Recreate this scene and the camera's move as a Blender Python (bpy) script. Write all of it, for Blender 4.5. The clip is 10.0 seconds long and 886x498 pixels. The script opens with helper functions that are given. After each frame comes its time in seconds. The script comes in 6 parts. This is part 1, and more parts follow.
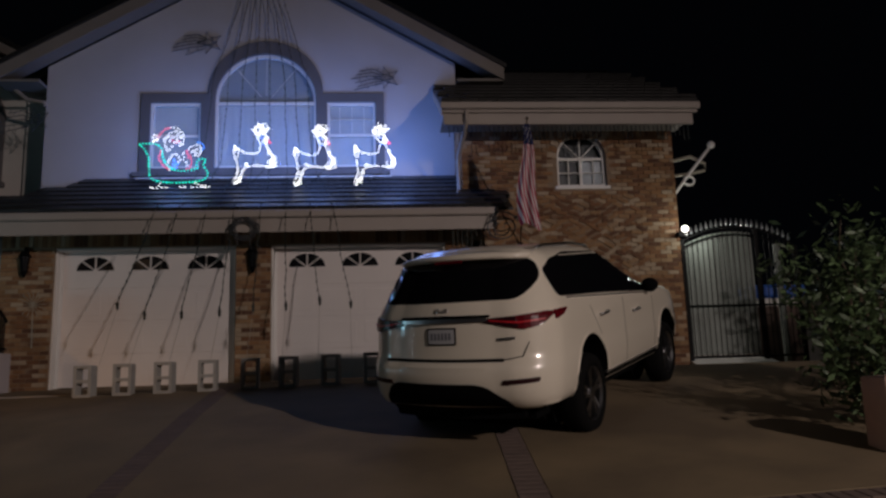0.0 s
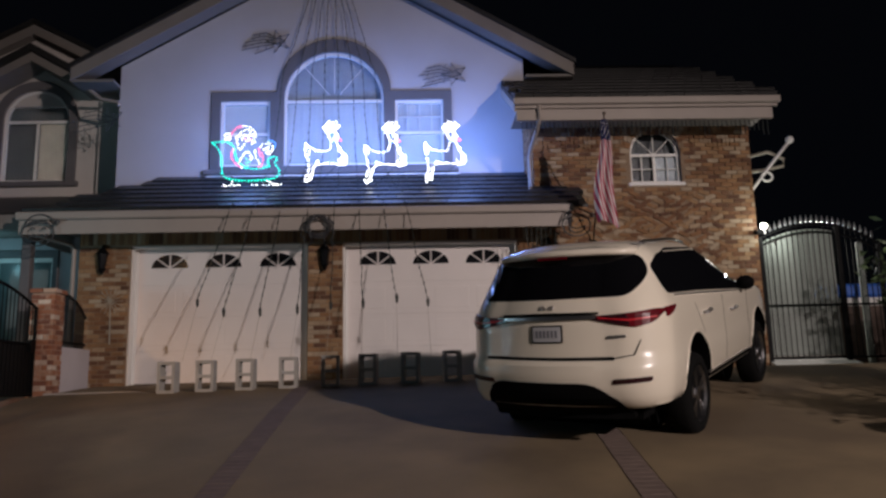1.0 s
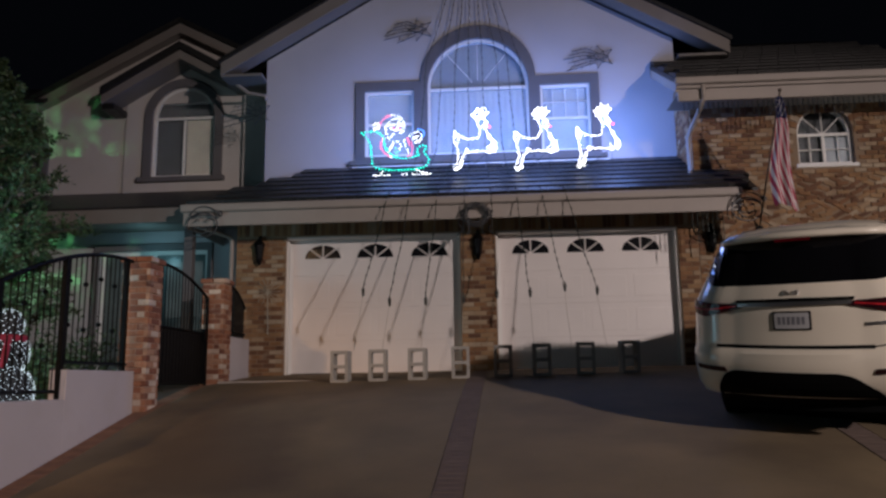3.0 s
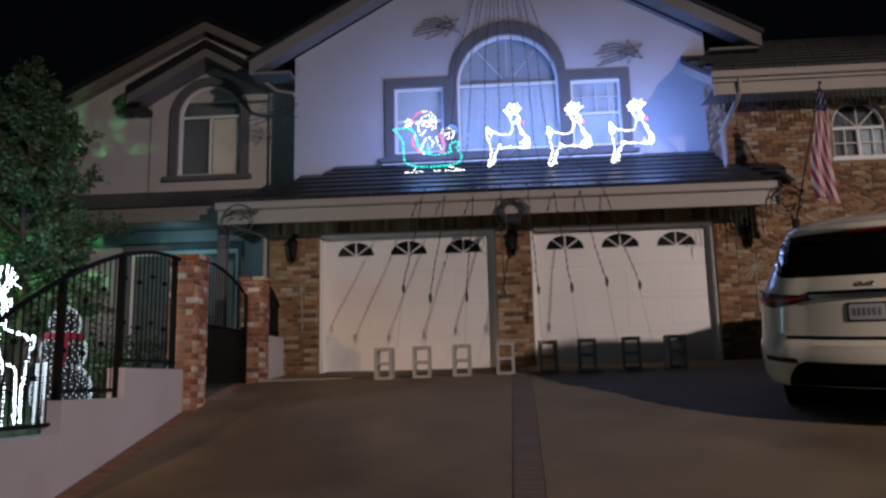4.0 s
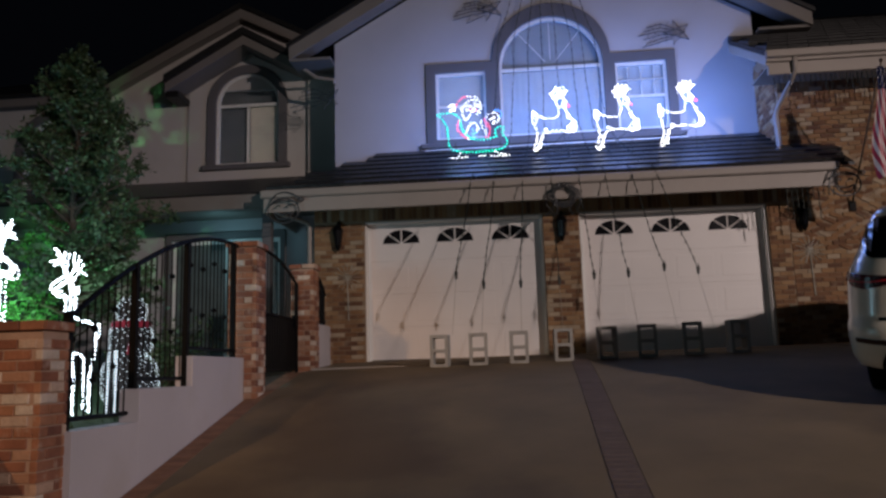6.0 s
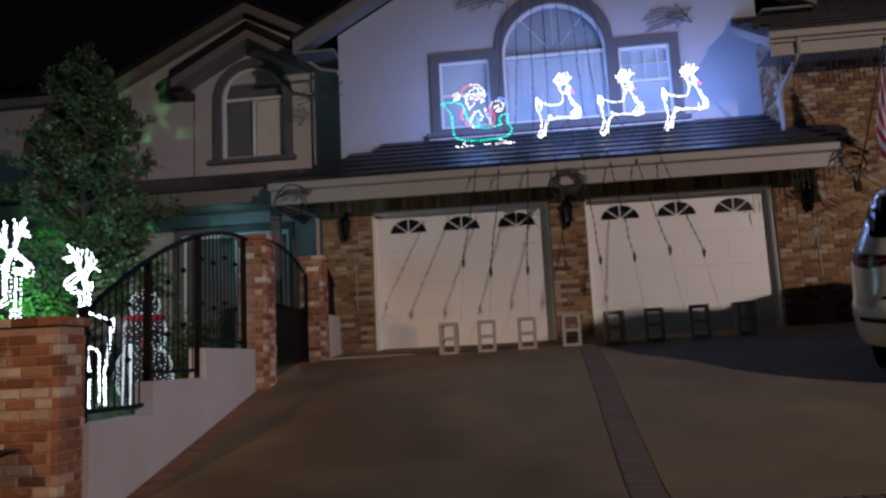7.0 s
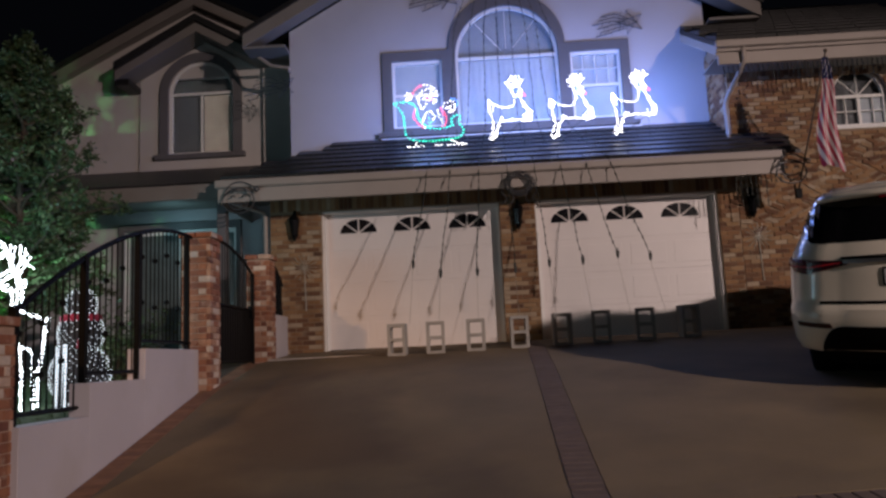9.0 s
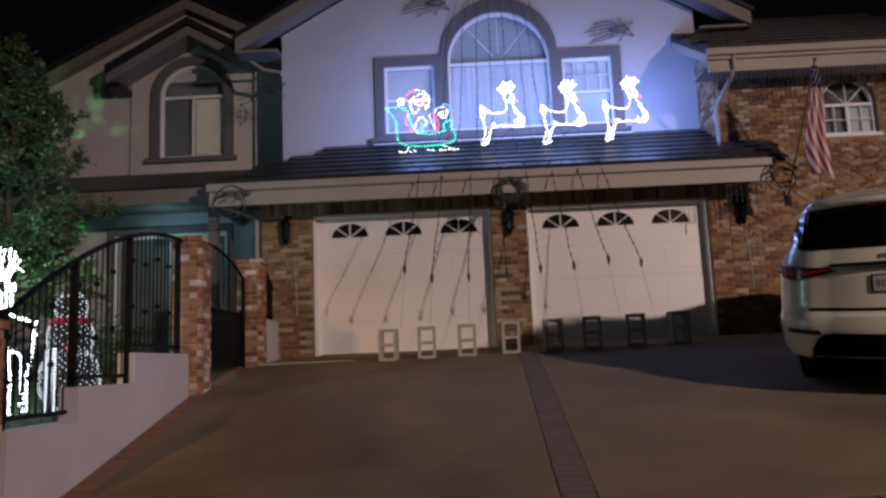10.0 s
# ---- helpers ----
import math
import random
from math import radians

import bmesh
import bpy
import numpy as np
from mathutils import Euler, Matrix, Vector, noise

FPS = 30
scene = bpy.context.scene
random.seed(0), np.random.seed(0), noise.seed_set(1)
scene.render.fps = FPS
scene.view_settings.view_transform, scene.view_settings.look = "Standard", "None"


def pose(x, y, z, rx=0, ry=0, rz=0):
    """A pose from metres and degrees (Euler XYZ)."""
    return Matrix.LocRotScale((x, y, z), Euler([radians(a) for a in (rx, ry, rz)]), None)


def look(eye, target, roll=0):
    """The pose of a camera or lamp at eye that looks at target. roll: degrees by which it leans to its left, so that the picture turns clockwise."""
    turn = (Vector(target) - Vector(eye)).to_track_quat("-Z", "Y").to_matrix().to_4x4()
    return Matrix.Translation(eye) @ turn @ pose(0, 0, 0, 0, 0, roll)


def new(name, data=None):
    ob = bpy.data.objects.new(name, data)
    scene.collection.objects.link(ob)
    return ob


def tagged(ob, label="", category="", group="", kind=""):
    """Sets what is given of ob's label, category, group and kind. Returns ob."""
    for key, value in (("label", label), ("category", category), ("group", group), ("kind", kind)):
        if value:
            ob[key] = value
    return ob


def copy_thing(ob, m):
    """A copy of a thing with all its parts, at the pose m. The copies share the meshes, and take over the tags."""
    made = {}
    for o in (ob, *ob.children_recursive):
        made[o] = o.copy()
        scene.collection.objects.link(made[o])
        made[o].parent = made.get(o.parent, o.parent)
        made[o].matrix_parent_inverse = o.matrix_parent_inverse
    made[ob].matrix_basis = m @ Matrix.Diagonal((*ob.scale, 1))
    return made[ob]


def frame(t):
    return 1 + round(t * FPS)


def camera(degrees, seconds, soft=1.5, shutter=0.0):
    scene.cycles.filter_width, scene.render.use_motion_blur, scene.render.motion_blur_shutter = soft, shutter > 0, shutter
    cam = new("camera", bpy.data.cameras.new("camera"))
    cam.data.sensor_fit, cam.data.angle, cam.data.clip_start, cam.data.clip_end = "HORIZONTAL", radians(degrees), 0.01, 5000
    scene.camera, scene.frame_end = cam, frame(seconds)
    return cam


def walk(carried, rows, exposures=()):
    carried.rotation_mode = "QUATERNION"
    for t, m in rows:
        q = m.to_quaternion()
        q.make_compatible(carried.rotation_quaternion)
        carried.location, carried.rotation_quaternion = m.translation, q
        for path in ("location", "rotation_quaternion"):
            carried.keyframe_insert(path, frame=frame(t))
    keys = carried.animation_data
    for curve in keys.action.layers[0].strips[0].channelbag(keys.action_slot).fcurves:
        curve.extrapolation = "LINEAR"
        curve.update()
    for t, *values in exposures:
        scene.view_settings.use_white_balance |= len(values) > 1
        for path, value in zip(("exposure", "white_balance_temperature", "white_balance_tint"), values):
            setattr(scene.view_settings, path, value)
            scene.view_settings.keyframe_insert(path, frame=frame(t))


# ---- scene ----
cam = camera(60.2, 10.0, soft=2.6)
PATH = [
    (0, (2.3, -13.587, -0.112), (2.457, -11.624, 0.236), -1.8),
    (0.5, (1.989, -13.452, -0.108), (2.084, -11.485, 0.241), -1.4),
    (1, (1.68, -13.417, -0.109), (1.742, -11.449, 0.241), -1.3),
    (1.5, (1.36, -13.264, -0.101), (1.375, -11.296, 0.251), -1.3),
    (2, (0.977, -13.202, -0.112), (0.898, -11.235, 0.243), -0.3),
    (2.5, (0.664, -13.152, -0.124), (0.531, -11.187, 0.219), -0.4),
    (4, (-0.255, -13.123, -0.171), (-0.397, -11.157, 0.168), -1.3),
    (4.5, (-0.55, -13.085, -0.188), (-0.696, -11.119, 0.152), -1.6),
    (5, (-0.762, -13.057, -0.208), (-0.914, -11.092, 0.128), -1.7),
    (5.5, (-0.866, -12.967, -0.19), (-1.034, -11.001, 0.137), -1.3),
    (7, (-0.827, -13.085, -0.205), (-1.027, -11.115, 0.081), -2.8),
    (7.5, (-0.82, -13.077, -0.204), (-1.018, -11.106, 0.07), -3.0),
    (8, (-0.809, -12.94, -0.172), (-0.932, -10.962, 0.098), -2.9),
    (8.5, (-0.794, -13.031, -0.197), (-0.878, -11.051, 0.078), -2.6),
    (9, (-0.793, -13.03, -0.192), (-0.869, -11.051, 0.089), -2.6),
    (9.5, (-0.806, -13.037, -0.191), (-0.872, -11.059, 0.095), -2.5),
    (10, (-0.806, -13.04, -0.192), (-0.857, -11.063, 0.101), -2.4),
]
EXPOSURES = [(0.0, -1.15, 6500, 12), (0.3, -0.08, 6400, 12), (1.5, -0.1, 6400, 12), (2.7, -0.18, 6400, 12), (5.0, -0.25, 6400, 12), (7.4, -0.48, 6500, 12), (7.7, -0.5, 6600, 12),
             (8.0, -0.5, 7500, 14), (8.5, -0.35, 7500, 14), (9.0, -0.1, 6800, 18), (10.0, -0.1, 6800, 18)]
walk(cam, [(t, look(eye, target, roll)) for t, eye, target, roll in PATH], EXPOSURES)

# ---- world and lights ----
world = bpy.data.worlds.new("night_sky")
scene.world = world
world.use_nodes = True
wn = world.node_tree.nodes
wn["Background"].inputs[0].default_value = (0.30, 0.36, 0.55, 1)
wn["Background"].inputs[1].default_value = 0.004


def lamp(name, place, watts, colour, radius=0.1, kind="POINT"):
    data = bpy.data.lights.new(name, kind)
    data.energy, data.color = watts, colour
    data.shadow_soft_size = radius
    ob = new(name, data)
    ob.matrix_world = Matrix.Translation(place)
    return ob


# street lamp on the near pavement, behind the viewer
STREET = (14.2, -23.0, 5.55)
street = lamp("street_lamp_light", STREET, 12900, (1.0, 0.85, 0.79), 0.3, "SPOT")
street.matrix_world = look(STREET, (2.2, -3.0, -2.2))
street.data.spot_size, street.data.spot_blend = radians(64), 1.0
LED = (0.19, 0.35, 1.0)
# each figure of bulbs on the garage roof lights the wall behind it
for x, z, w in ((0.05, 4.2, 82), (1.12, 4.15, 92), (2.5, 4.2, 118), (-1.45, 4.1, 100)):
    lamp("figure_light", (x, -0.05, z), w * 0.45, LED, 0.4)
    wash = lamp("figure_wash_light", (x, -0.30, z + 0.1), w * 0.70, LED, 0.4, "SPOT")
    wash.matrix_world = look((x, -0.30, z + 0.1), (x, 1.0, z - 0.35))
    wash.data.spot_size, wash.data.spot_blend = radians(178), 0.2
# figures and flood in the front yard
lamp("figure_light", (-6.7, -4.9, 1.2), 105, (0.42, 0.84, 1.0), 0.3)
lamp("figure_light", (-5.3, -5.0, 0.5), 20, (0.45, 0.8, 1.0), 0.3)
flood = lamp("garden_flood_light", (-7.6, -4.9, -0.2), 1700, (0.20, 1.0, 0.30), 0.05, "SPOT")
flood.matrix_world = look((-7.6, -4.9, -0.2), (-7.85, -3.1, 0.8))
flood.data.spot_size, flood.data.spot_blend = radians(35), 1.0
lamp("porch_light", (-6.2, 0.4, 2.3), 4.5, (0.36, 0.86, 1.0), 0.1)
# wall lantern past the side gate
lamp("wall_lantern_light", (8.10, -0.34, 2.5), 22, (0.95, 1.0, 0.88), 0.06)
# added lamp, unseen behind the gate, to light the crate and ramp
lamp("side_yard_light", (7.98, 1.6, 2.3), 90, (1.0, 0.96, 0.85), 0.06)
# warmer lamp on the near side of the street
near = lamp("near_street_light", (-10.5, -27.0, 7.5), 5200, (1.0, 0.55, 0.22), 0.3, "SPOT")
near.matrix_world = look((-10.5, -27.0, 7.5), (-5.0, -6.6, 0.0))
near.data.spot_size, near.data.spot_blend = radians(19), 1.0


# ---- helpers ----
def thing(name, label, category, group="", place=(0, 0, 0), kind=""):
    ob = new(name)
    ob.matrix_basis = Matrix.Translation(place)
    return tagged(ob, label, category, group, kind)


def part(name, bm, material, parent=None, label="", smooth=False, recalc=True, kind=""):
    if recalc:
        bmesh.ops.recalc_face_normals(bm, faces=bm.faces)
    me = bpy.data.meshes.new(name)
    bm.to_mesh(me)
    bm.free()
    if smooth:
        for p in me.polygons:
            p.use_smooth = True
    for m in material if isinstance(material, (list, tuple)) else (material,):
        me.materials.append(m)
    ob = new(name, me)
    if parent is not None:
        ob.parent = parent
    return tagged(ob, label, kind=kind)


def box(bm, x0, x1, y0, y1, z0, z1, m=None):
    vs = [bm.verts.new((x, y, z)) for x in (x0, x1) for y in (y0, y1) for z in (z0, z1)]
    if m is not None:
        for v in vs:
            v.co = m @ v.co
    for f in ((0, 1, 3, 2), (4, 6, 7, 5), (0, 4, 5, 1), (2, 3, 7, 6), (0, 2, 6, 4), (1, 5, 7, 3)):
        bm.faces.new([vs[i] for i in f])
    return vs


def boxes(*rows):
    bm = bmesh.new()
    for r in rows:
        box(bm, *r)
    return bm


def soften(bm, width=0.01, segments=1):
    bmesh.ops.bevel(bm, geom=list(bm.edges), offset=width, segments=segments, affect="EDGES", profile=0.5)
    return bm


def plate(outer, holes, y0, y1, m=None):
    """A sheet in the xz plane with holes, thick from y0 to y1."""
    bm = bmesh.new()
    edges = []
    for loop in (outer, *holes):
        vs = [bm.verts.new((x, y0, z)) for x, z in loop]
        edges += [bm.edges.new((vs[i], vs[(i + 1) % len(vs)])) for i in range(len(vs))]
    bmesh.ops.triangle_fill(bm, use_beauty=True, use_dissolve=False, edges=edges)
    got = bmesh.ops.extrude_face_region(bm, geom=list(bm.faces))
    bmesh.ops.translate(bm, vec=(0, y1 - y0, 0), verts=[v for v in got["geom"] if isinstance(v, bmesh.types.BMVert)])
    if m is not None:
        bm.transform(m)
    return bm


def rect(x0, x1, z0, z1):
    return [(x0, z0), (x1, z0), (x1, z1), (x0, z1)]


def arch(x0, x1, z0, spring, rise, n=20):
    """A rectangle with an elliptic head."""
    c, r = (x0 + x1) / 2, (x1 - x0) / 2
    return [(x0, z0), (x1, z0)] + [(c + r * math.cos(a), spring + rise * math.sin(a)) for a in (math.pi * i / n for i in range(n + 1))]


def slab(bm, quad, thick):
    """A flat or bent quad given a thickness downwards."""
    top = [bm.verts.new(q) for q in quad]
    low = [bm.verts.new((q[0], q[1], q[2] - thick)) for q in quad]
    n = len(quad)
    bm.faces.new(top)
    bm.faces.new(low[::-1])
    for i in range(n):
        bm.faces.new((top[i], low[i], low[(i + 1) % n], top[(i + 1) % n]))


def tube(bm, pts, r, n=6, closed=False, taper=None):
    pts = [Vector(p) for p in pts]
    rings = []
    up = Vector((0.13, 0.2, 1)).normalized()
    for i, p in enumerate(pts):
        a = pts[i - 1] if i or closed else p
        b = pts[(i + 1) % len(pts)] if i + 1 < len(pts) or closed else p
        d = (b - a).normalized()
        s = d.cross(up)
        if s.length < 0.05:
            s = d.cross(Vector((1, 0, 0)))
        s.normalize()
        t = s.cross(d)
        k = r if taper is None else r + (taper - r) * i / max(1, len(pts) - 1)
        rings.append([bm.verts.new(p + k * (math.cos(2 * math.pi * j / n) * s + math.sin(2 * math.pi * j / n) * t)) for j in range(n)])
    for i in range(len(rings) - (0 if closed else 1)):
        A, B = rings[i], rings[(i + 1) % len(rings)]
        for j in range(n):
            bm.faces.new((A[j], A[(j + 1) % n], B[(j + 1) % n], B[j]))
    if not closed:
        bm.faces.new(rings[0][::-1])
        bm.faces.new(rings[-1])


def ball(bm, p, r, level=1, squash=(1, 1, 1)):
    got = bmesh.ops.create_icosphere(bm, subdivisions=level, radius=r, matrix=Matrix.Translation(p) @ Matrix.Diagonal((*squash, 1)))
    return got["verts"]


def along(pts, step):
    """Places every step metres along a line of points."""
    pts = [Vector(p) for p in pts]
    out, left = [pts[0].copy()], step
    for a, b in zip(pts, pts[1:]):
        d = (b - a).length
        at = left
        while at <= d and d > 0:
            out.append(a + (b - a) * at / d)
            at += step
        left = at - d
    return out


# ---- materials ----
def material(name, colour, rough=0.7, metal=0.0, vary=0.12, scale=6.0, fine=60.0, bump=0.15, bump_size=0.01, spec=None, piece=0.0, stain=None, coat=0.0, ramp=None):
    m = bpy.data.materials.new(name)
    m.use_nodes = True
    t = m.node_tree
    n, l = t.nodes, t.links
    b = n["Principled BSDF"]
    b.inputs["Roughness"].default_value, b.inputs["Metallic"].default_value = rough, metal
    if spec is not None:
        b.inputs["Specular IOR Level"].default_value = spec
    b.inputs["Coat Weight"].default_value = coat
    co = n.new("ShaderNodeTexCoord")
    big, small = n.new("ShaderNodeTexNoise"), n.new("ShaderNodeTexNoise")
    big.inputs["Scale"].default_value, big.inputs["Detail"].default_value = scale, 5
    small.inputs["Scale"].default_value, small.inputs["Detail"].default_value = fine, 3
    geo = n.new("ShaderNodeNewGeometry")
    for q in (big, small):
        l.new(geo.outputs["Position"], q.inputs["Vector"])
    mix = n.new("ShaderNodeMath")
    mix.operation = "MULTIPLY_ADD"
    l.new(small.outputs[0], mix.inputs[0])
    mix.inputs[1].default_value = 0.35
    l.new(big.outputs[0], mix.inputs[2])
    span = n.new("ShaderNodeMapRange")
    l.new(mix.outputs[0], span.inputs[0])
    span.inputs[1].default_value, span.inputs[2].default_value = 0.35, 1.0
    span.inputs[3].default_value, span.inputs[4].default_value = 1 - vary, 1 + vary
    value = span.outputs[0]
    if ramp:
        ob = n.new("ShaderNodeObjectInfo")
        add = n.new("ShaderNodeMath")
        add.operation = "ADD"
        l.new(ob.outputs["Random"], add.inputs[0])
        l.new(geo.outputs["Random Per Island"], add.inputs[1])
        fr = n.new("ShaderNodeMath")
        fr.operation = "FRACT"
        l.new(add.outputs[0], fr.inputs[0])
        cr = n.new("ShaderNodeValToRGB")
        l.new(fr.outputs[0], cr.inputs[0])
        while len(cr.color_ramp.elements) < len(ramp):
            cr.color_ramp.elements.new(0.5)
        for e, (at, c) in zip(cr.color_ramp.elements, ramp):
            e.position, e.color = at, (*c, 1)
    if piece:
        ob = n.new("ShaderNodeObjectInfo")
        add = n.new("ShaderNodeMath")
        add.operation = "ADD"
        l.new(ob.outputs["Random"], add.inputs[0])
        l.new(geo.outputs["Random Per Island"], add.inputs[1])
        fr = n.new("ShaderNodeMath")
        fr.operation = "FRACT"
        l.new(add.outputs[0], fr.inputs[0])
        pr = n.new("ShaderNodeMapRange")
        l.new(fr.outputs[0], pr.inputs[0])
        pr.inputs[3].default_value, pr.inputs[4].default_value = 1 - piece, 1 + piece
        mul = n.new("ShaderNodeMath")
        mul.operation = "MULTIPLY"
        l.new(pr.outputs[0], mul.inputs[0])
        l.new(value, mul.inputs[1])
        value = mul.outputs[0]
    col = n.new("ShaderNodeMix")
    col.data_type, col.blend_type = "RGBA", "MULTIPLY"
    col.inputs[0].default_value = 1
    col.inputs[6].default_value = (*colour, 1)
    if ramp:
        l.new(cr.outputs[0], col.inputs[6])
    l.new(value, col.inputs[7])
    out = col.outputs[2]
    if stain:
        sn = n.new("ShaderNodeTexNoise")
        sn.inputs["Scale"].default_value, sn.inputs["Detail"].default_value = stain[1], 6
        l.new(geo.outputs["Position"], sn.inputs["Vector"])
        sr = n.new("ShaderNodeMapRange")
        l.new(sn.outputs[0], sr.inputs[0])
        sr.inputs[1].default_value, sr.inputs[2].default_value = stain[2], stain[2] + 0.15
        sr.inputs[4].default_value = stain[3]
        sm = n.new("ShaderNodeMix")
        sm.data_type = "RGBA"
        l.new(sr.outputs[0], sm.inputs[0])
        l.new(out, sm.inputs[6])
        sm.inputs[7].default_value = (*stain[0], 1)
        out = sm.outputs[2]
    l.new(out, b.inputs["Base Color"])
    if bump:
        bp = n.new("ShaderNodeBump")
        bp.inputs["Strength"].default_value, bp.inputs["Distance"].default_value = bump, bump_size
        l.new(small.outputs[0], bp.inputs["Height"])
        l.new(bp.outputs[0], b.inputs["Normal"])
    return m


def glow(name, colour, strength):
    m = bpy.data.materials.new(name)
    m.use_nodes = True
    b = m.node_tree.nodes["Principled BSDF"]
    b.inputs["Base Color"].default_value = (*colour, 1)
    b.inputs["Emission Color"].default_value = (*colour, 1)
    b.inputs["Emission Strength"].default_value = strength
    return m


def glass(name, tint=(0.9, 0.95, 1.0), rough=0.02):
    m = bpy.data.materials.new(name)
    m.use_nodes = True
    b = m.node_tree.nodes["Principled BSDF"]
    b.inputs["Base Color"].default_value = (*tint, 1)
    b.inputs["Roughness"].default_value = rough
    b.inputs["Transmission Weight"].default_value = 1.0
    b.inputs["IOR"].default_value = 1.1
    return m


STUCCO = material("stucco_paint", (0.50, 0.48, 0.50), 0.9, vary=0.07, scale=1.2, fine=90, bump=0.35, bump_size=0.012, stain=((0.42, 0.40, 0.41), 0.9, 0.62, 0.35))
STUCCO_LOW = material("retaining_stucco", (0.52, 0.475, 0.50), 0.9, vary=0.08, scale=1.2, fine=90, bump=0.35, bump_size=0.012, stain=((0.45, 0.40, 0.38), 1.4, 0.56, 0.5))
STUCCO_WING = material("wing_stucco", (0.60, 0.55, 0.515), 0.9, vary=0.08, scale=1.0, fine=90, bump=0.35, bump_size=0.012, stain=((0.4, 0.36, 0.33), 0.8, 0.58, 0.5))
TRIM = material("trim_paint", (0.14, 0.13, 0.135), 0.75, vary=0.1, scale=3, bump=0.2)
FASCIA = material("fascia_paint", (0.37, 0.32, 0.285), 0.6, vary=0.08, scale=2, fine=30, bump=0.1)
WING_BOARD = material("wing_board_paint", (0.24, 0.21, 0.19), 0.7, vary=0.12, scale=2, bump=0.1)
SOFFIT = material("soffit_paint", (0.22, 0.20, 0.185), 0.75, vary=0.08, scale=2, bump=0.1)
WHITE = material("white_paint", (0.80, 0.78, 0.75), 0.5, vary=0.04, scale=2, fine=40, bump=0.05)
DOOR = material("garage_door_paint", (0.78, 0.72, 0.69), 0.45, vary=0.05, scale=1.5, fine=160, bump=0.12, bump_size=0.004, stain=((0.6, 0.54, 0.47), 1.3, 0.66, 0.3))
MORTAR = material("mortar", (0.27, 0.19, 0.125), 0.95, vary=0.15, scale=8, bump=0.4)
BRICK = material("used_brick", (1, 1, 1), 0.9, vary=0.36, scale=3.2, fine=34, bump=0.5, stain=((0.34, 0.25, 0.17), 4.5, 0.60, 0.55), ramp=((0.0, (0.11, 0.052, 0.030)), (0.28, (0.20, 0.097, 0.047)), (0.55, (0.265, 0.14, 0.064)), (0.78, (0.31, 0.19, 0.098)), (0.9, (0.38, 0.29, 0.20))))
PILLAR_MORTAR = material("pillar_mortar", (0.40, 0.26, 0.19), 0.95, vary=0.2, scale=8, bump=0.4)
PILLAR_BRICK = material("pillar_brick", (1, 1, 1), 0.9, vary=0.36, scale=6, fine=45, bump=0.5, stain=((0.50, 0.38, 0.30), 7.0, 0.57, 0.7), ramp=((0.0, (0.17, 0.065, 0.042)), (0.3, (0.27, 0.105, 0.06)), (0.62, (0.35, 0.15, 0.08)), (0.8, (0.40, 0.23, 0.15)), (0.92, (0.56, 0.46, 0.38))))
CONCRETE = material("driveway_concrete", (0.205, 0.150, 0.086), 0.85, vary=0.2, scale=1.4, fine=120, bump=0.25, bump_size=0.006, stain=((0.08, 0.056, 0.037), 0.45, 0.47, 0.6))
PAVER = material("paver", (0.135, 0.096, 0.08), 0.9, vary=0.2, scale=10, fine=80, bump=0.3, piece=0.07)
BORDER = material("border_brick", (0.25, 0.125, 0.072), 0.9, vary=0.25, scale=9, fine=80, bump=0.5, piece=0.14)
JOINT = material("joint_sand", (0.125, 0.09, 0.075), 0.95, vary=0.2, scale=12, bump=0.3)
TILE = material("roof_tile", (0.024, 0.023, 0.0225), 0.42, spec=0.3, vary=0.25, scale=7, fine=70, bump=0.4, piece=0.25)
IRON = material("black_iron", (0.004, 0.004, 0.0045), 0.55, spec=0.1, vary=0.2, bump=0.1)
EARTH = material("bare_ground", (0.07, 0.06, 0.05), 0.95, vary=0.3, scale=2, bump=0.5)
LAWN = material("lawn", (0.045, 0.075, 0.025), 0.95, vary=0.4, scale=5, fine=120, bump=0.9, bump_size=0.04)
ASPHALT = material("asphalt", (0.05, 0.05, 0.052), 0.9, vary=0.2, scale=3, fine=150, bump=0.4)
LEAF = material("leaf", (0.062, 0.10, 0.040), 0.5, vary=0.3, scale=6, bump=0.1, piece=0.5)
BARK = material("bark", (0.09, 0.065, 0.045), 0.95, vary=0.3, scale=12, bump=0.6)
BLOCK = material("cinder_block", (0.36, 0.34, 0.31), 0.95, vary=0.15, scale=10, fine=140, bump=0.6)
ARCH_BLIND = material("arch_shade", (0.20, 0.215, 0.23), 0.8, vary=0.1, scale=3, bump=0.05)
BLIND = material("blind", (0.33, 0.35, 0.36), 0.8, vary=0.08, scale=3, bump=0.05)
DARK = material("dark_room", (0.02, 0.02, 0.022), 0.9, vary=0.2, bump=0)
SCREEN = material("insect_screen", (0.07, 0.07, 0.07), 0.7, vary=0.15, scale=3, bump=0.1)
WIRE = material("cable", (0.02, 0.025, 0.02), 0.6, vary=0.2, bump=0)
ROPE_OFF = material("unlit_rope_light", (0.055, 0.055, 0.06), 0.35, vary=0.3, bump=0)
TINSEL = material("pale_wire", (0.36, 0.33, 0.27), 0.4, vary=0.2, bump=0)
GLASS = glass("window_glass")
ENTRY_GLASS = material("frosted_glass", (0.13, 0.16, 0.16), 0.25, vary=0.35, scale=2.5, bump=0.05)
FANGLASS = material("door_glass", (0.012, 0.012, 0.014), 0.12, vary=0.2, bump=0)
WHITE_BULB = glow("white_bulb", (0.98, 0.97, 0.88), 8.0)
GREEN_BULB = glow("green_bulb", (0.0, 0.78, 0.42), 3.0)
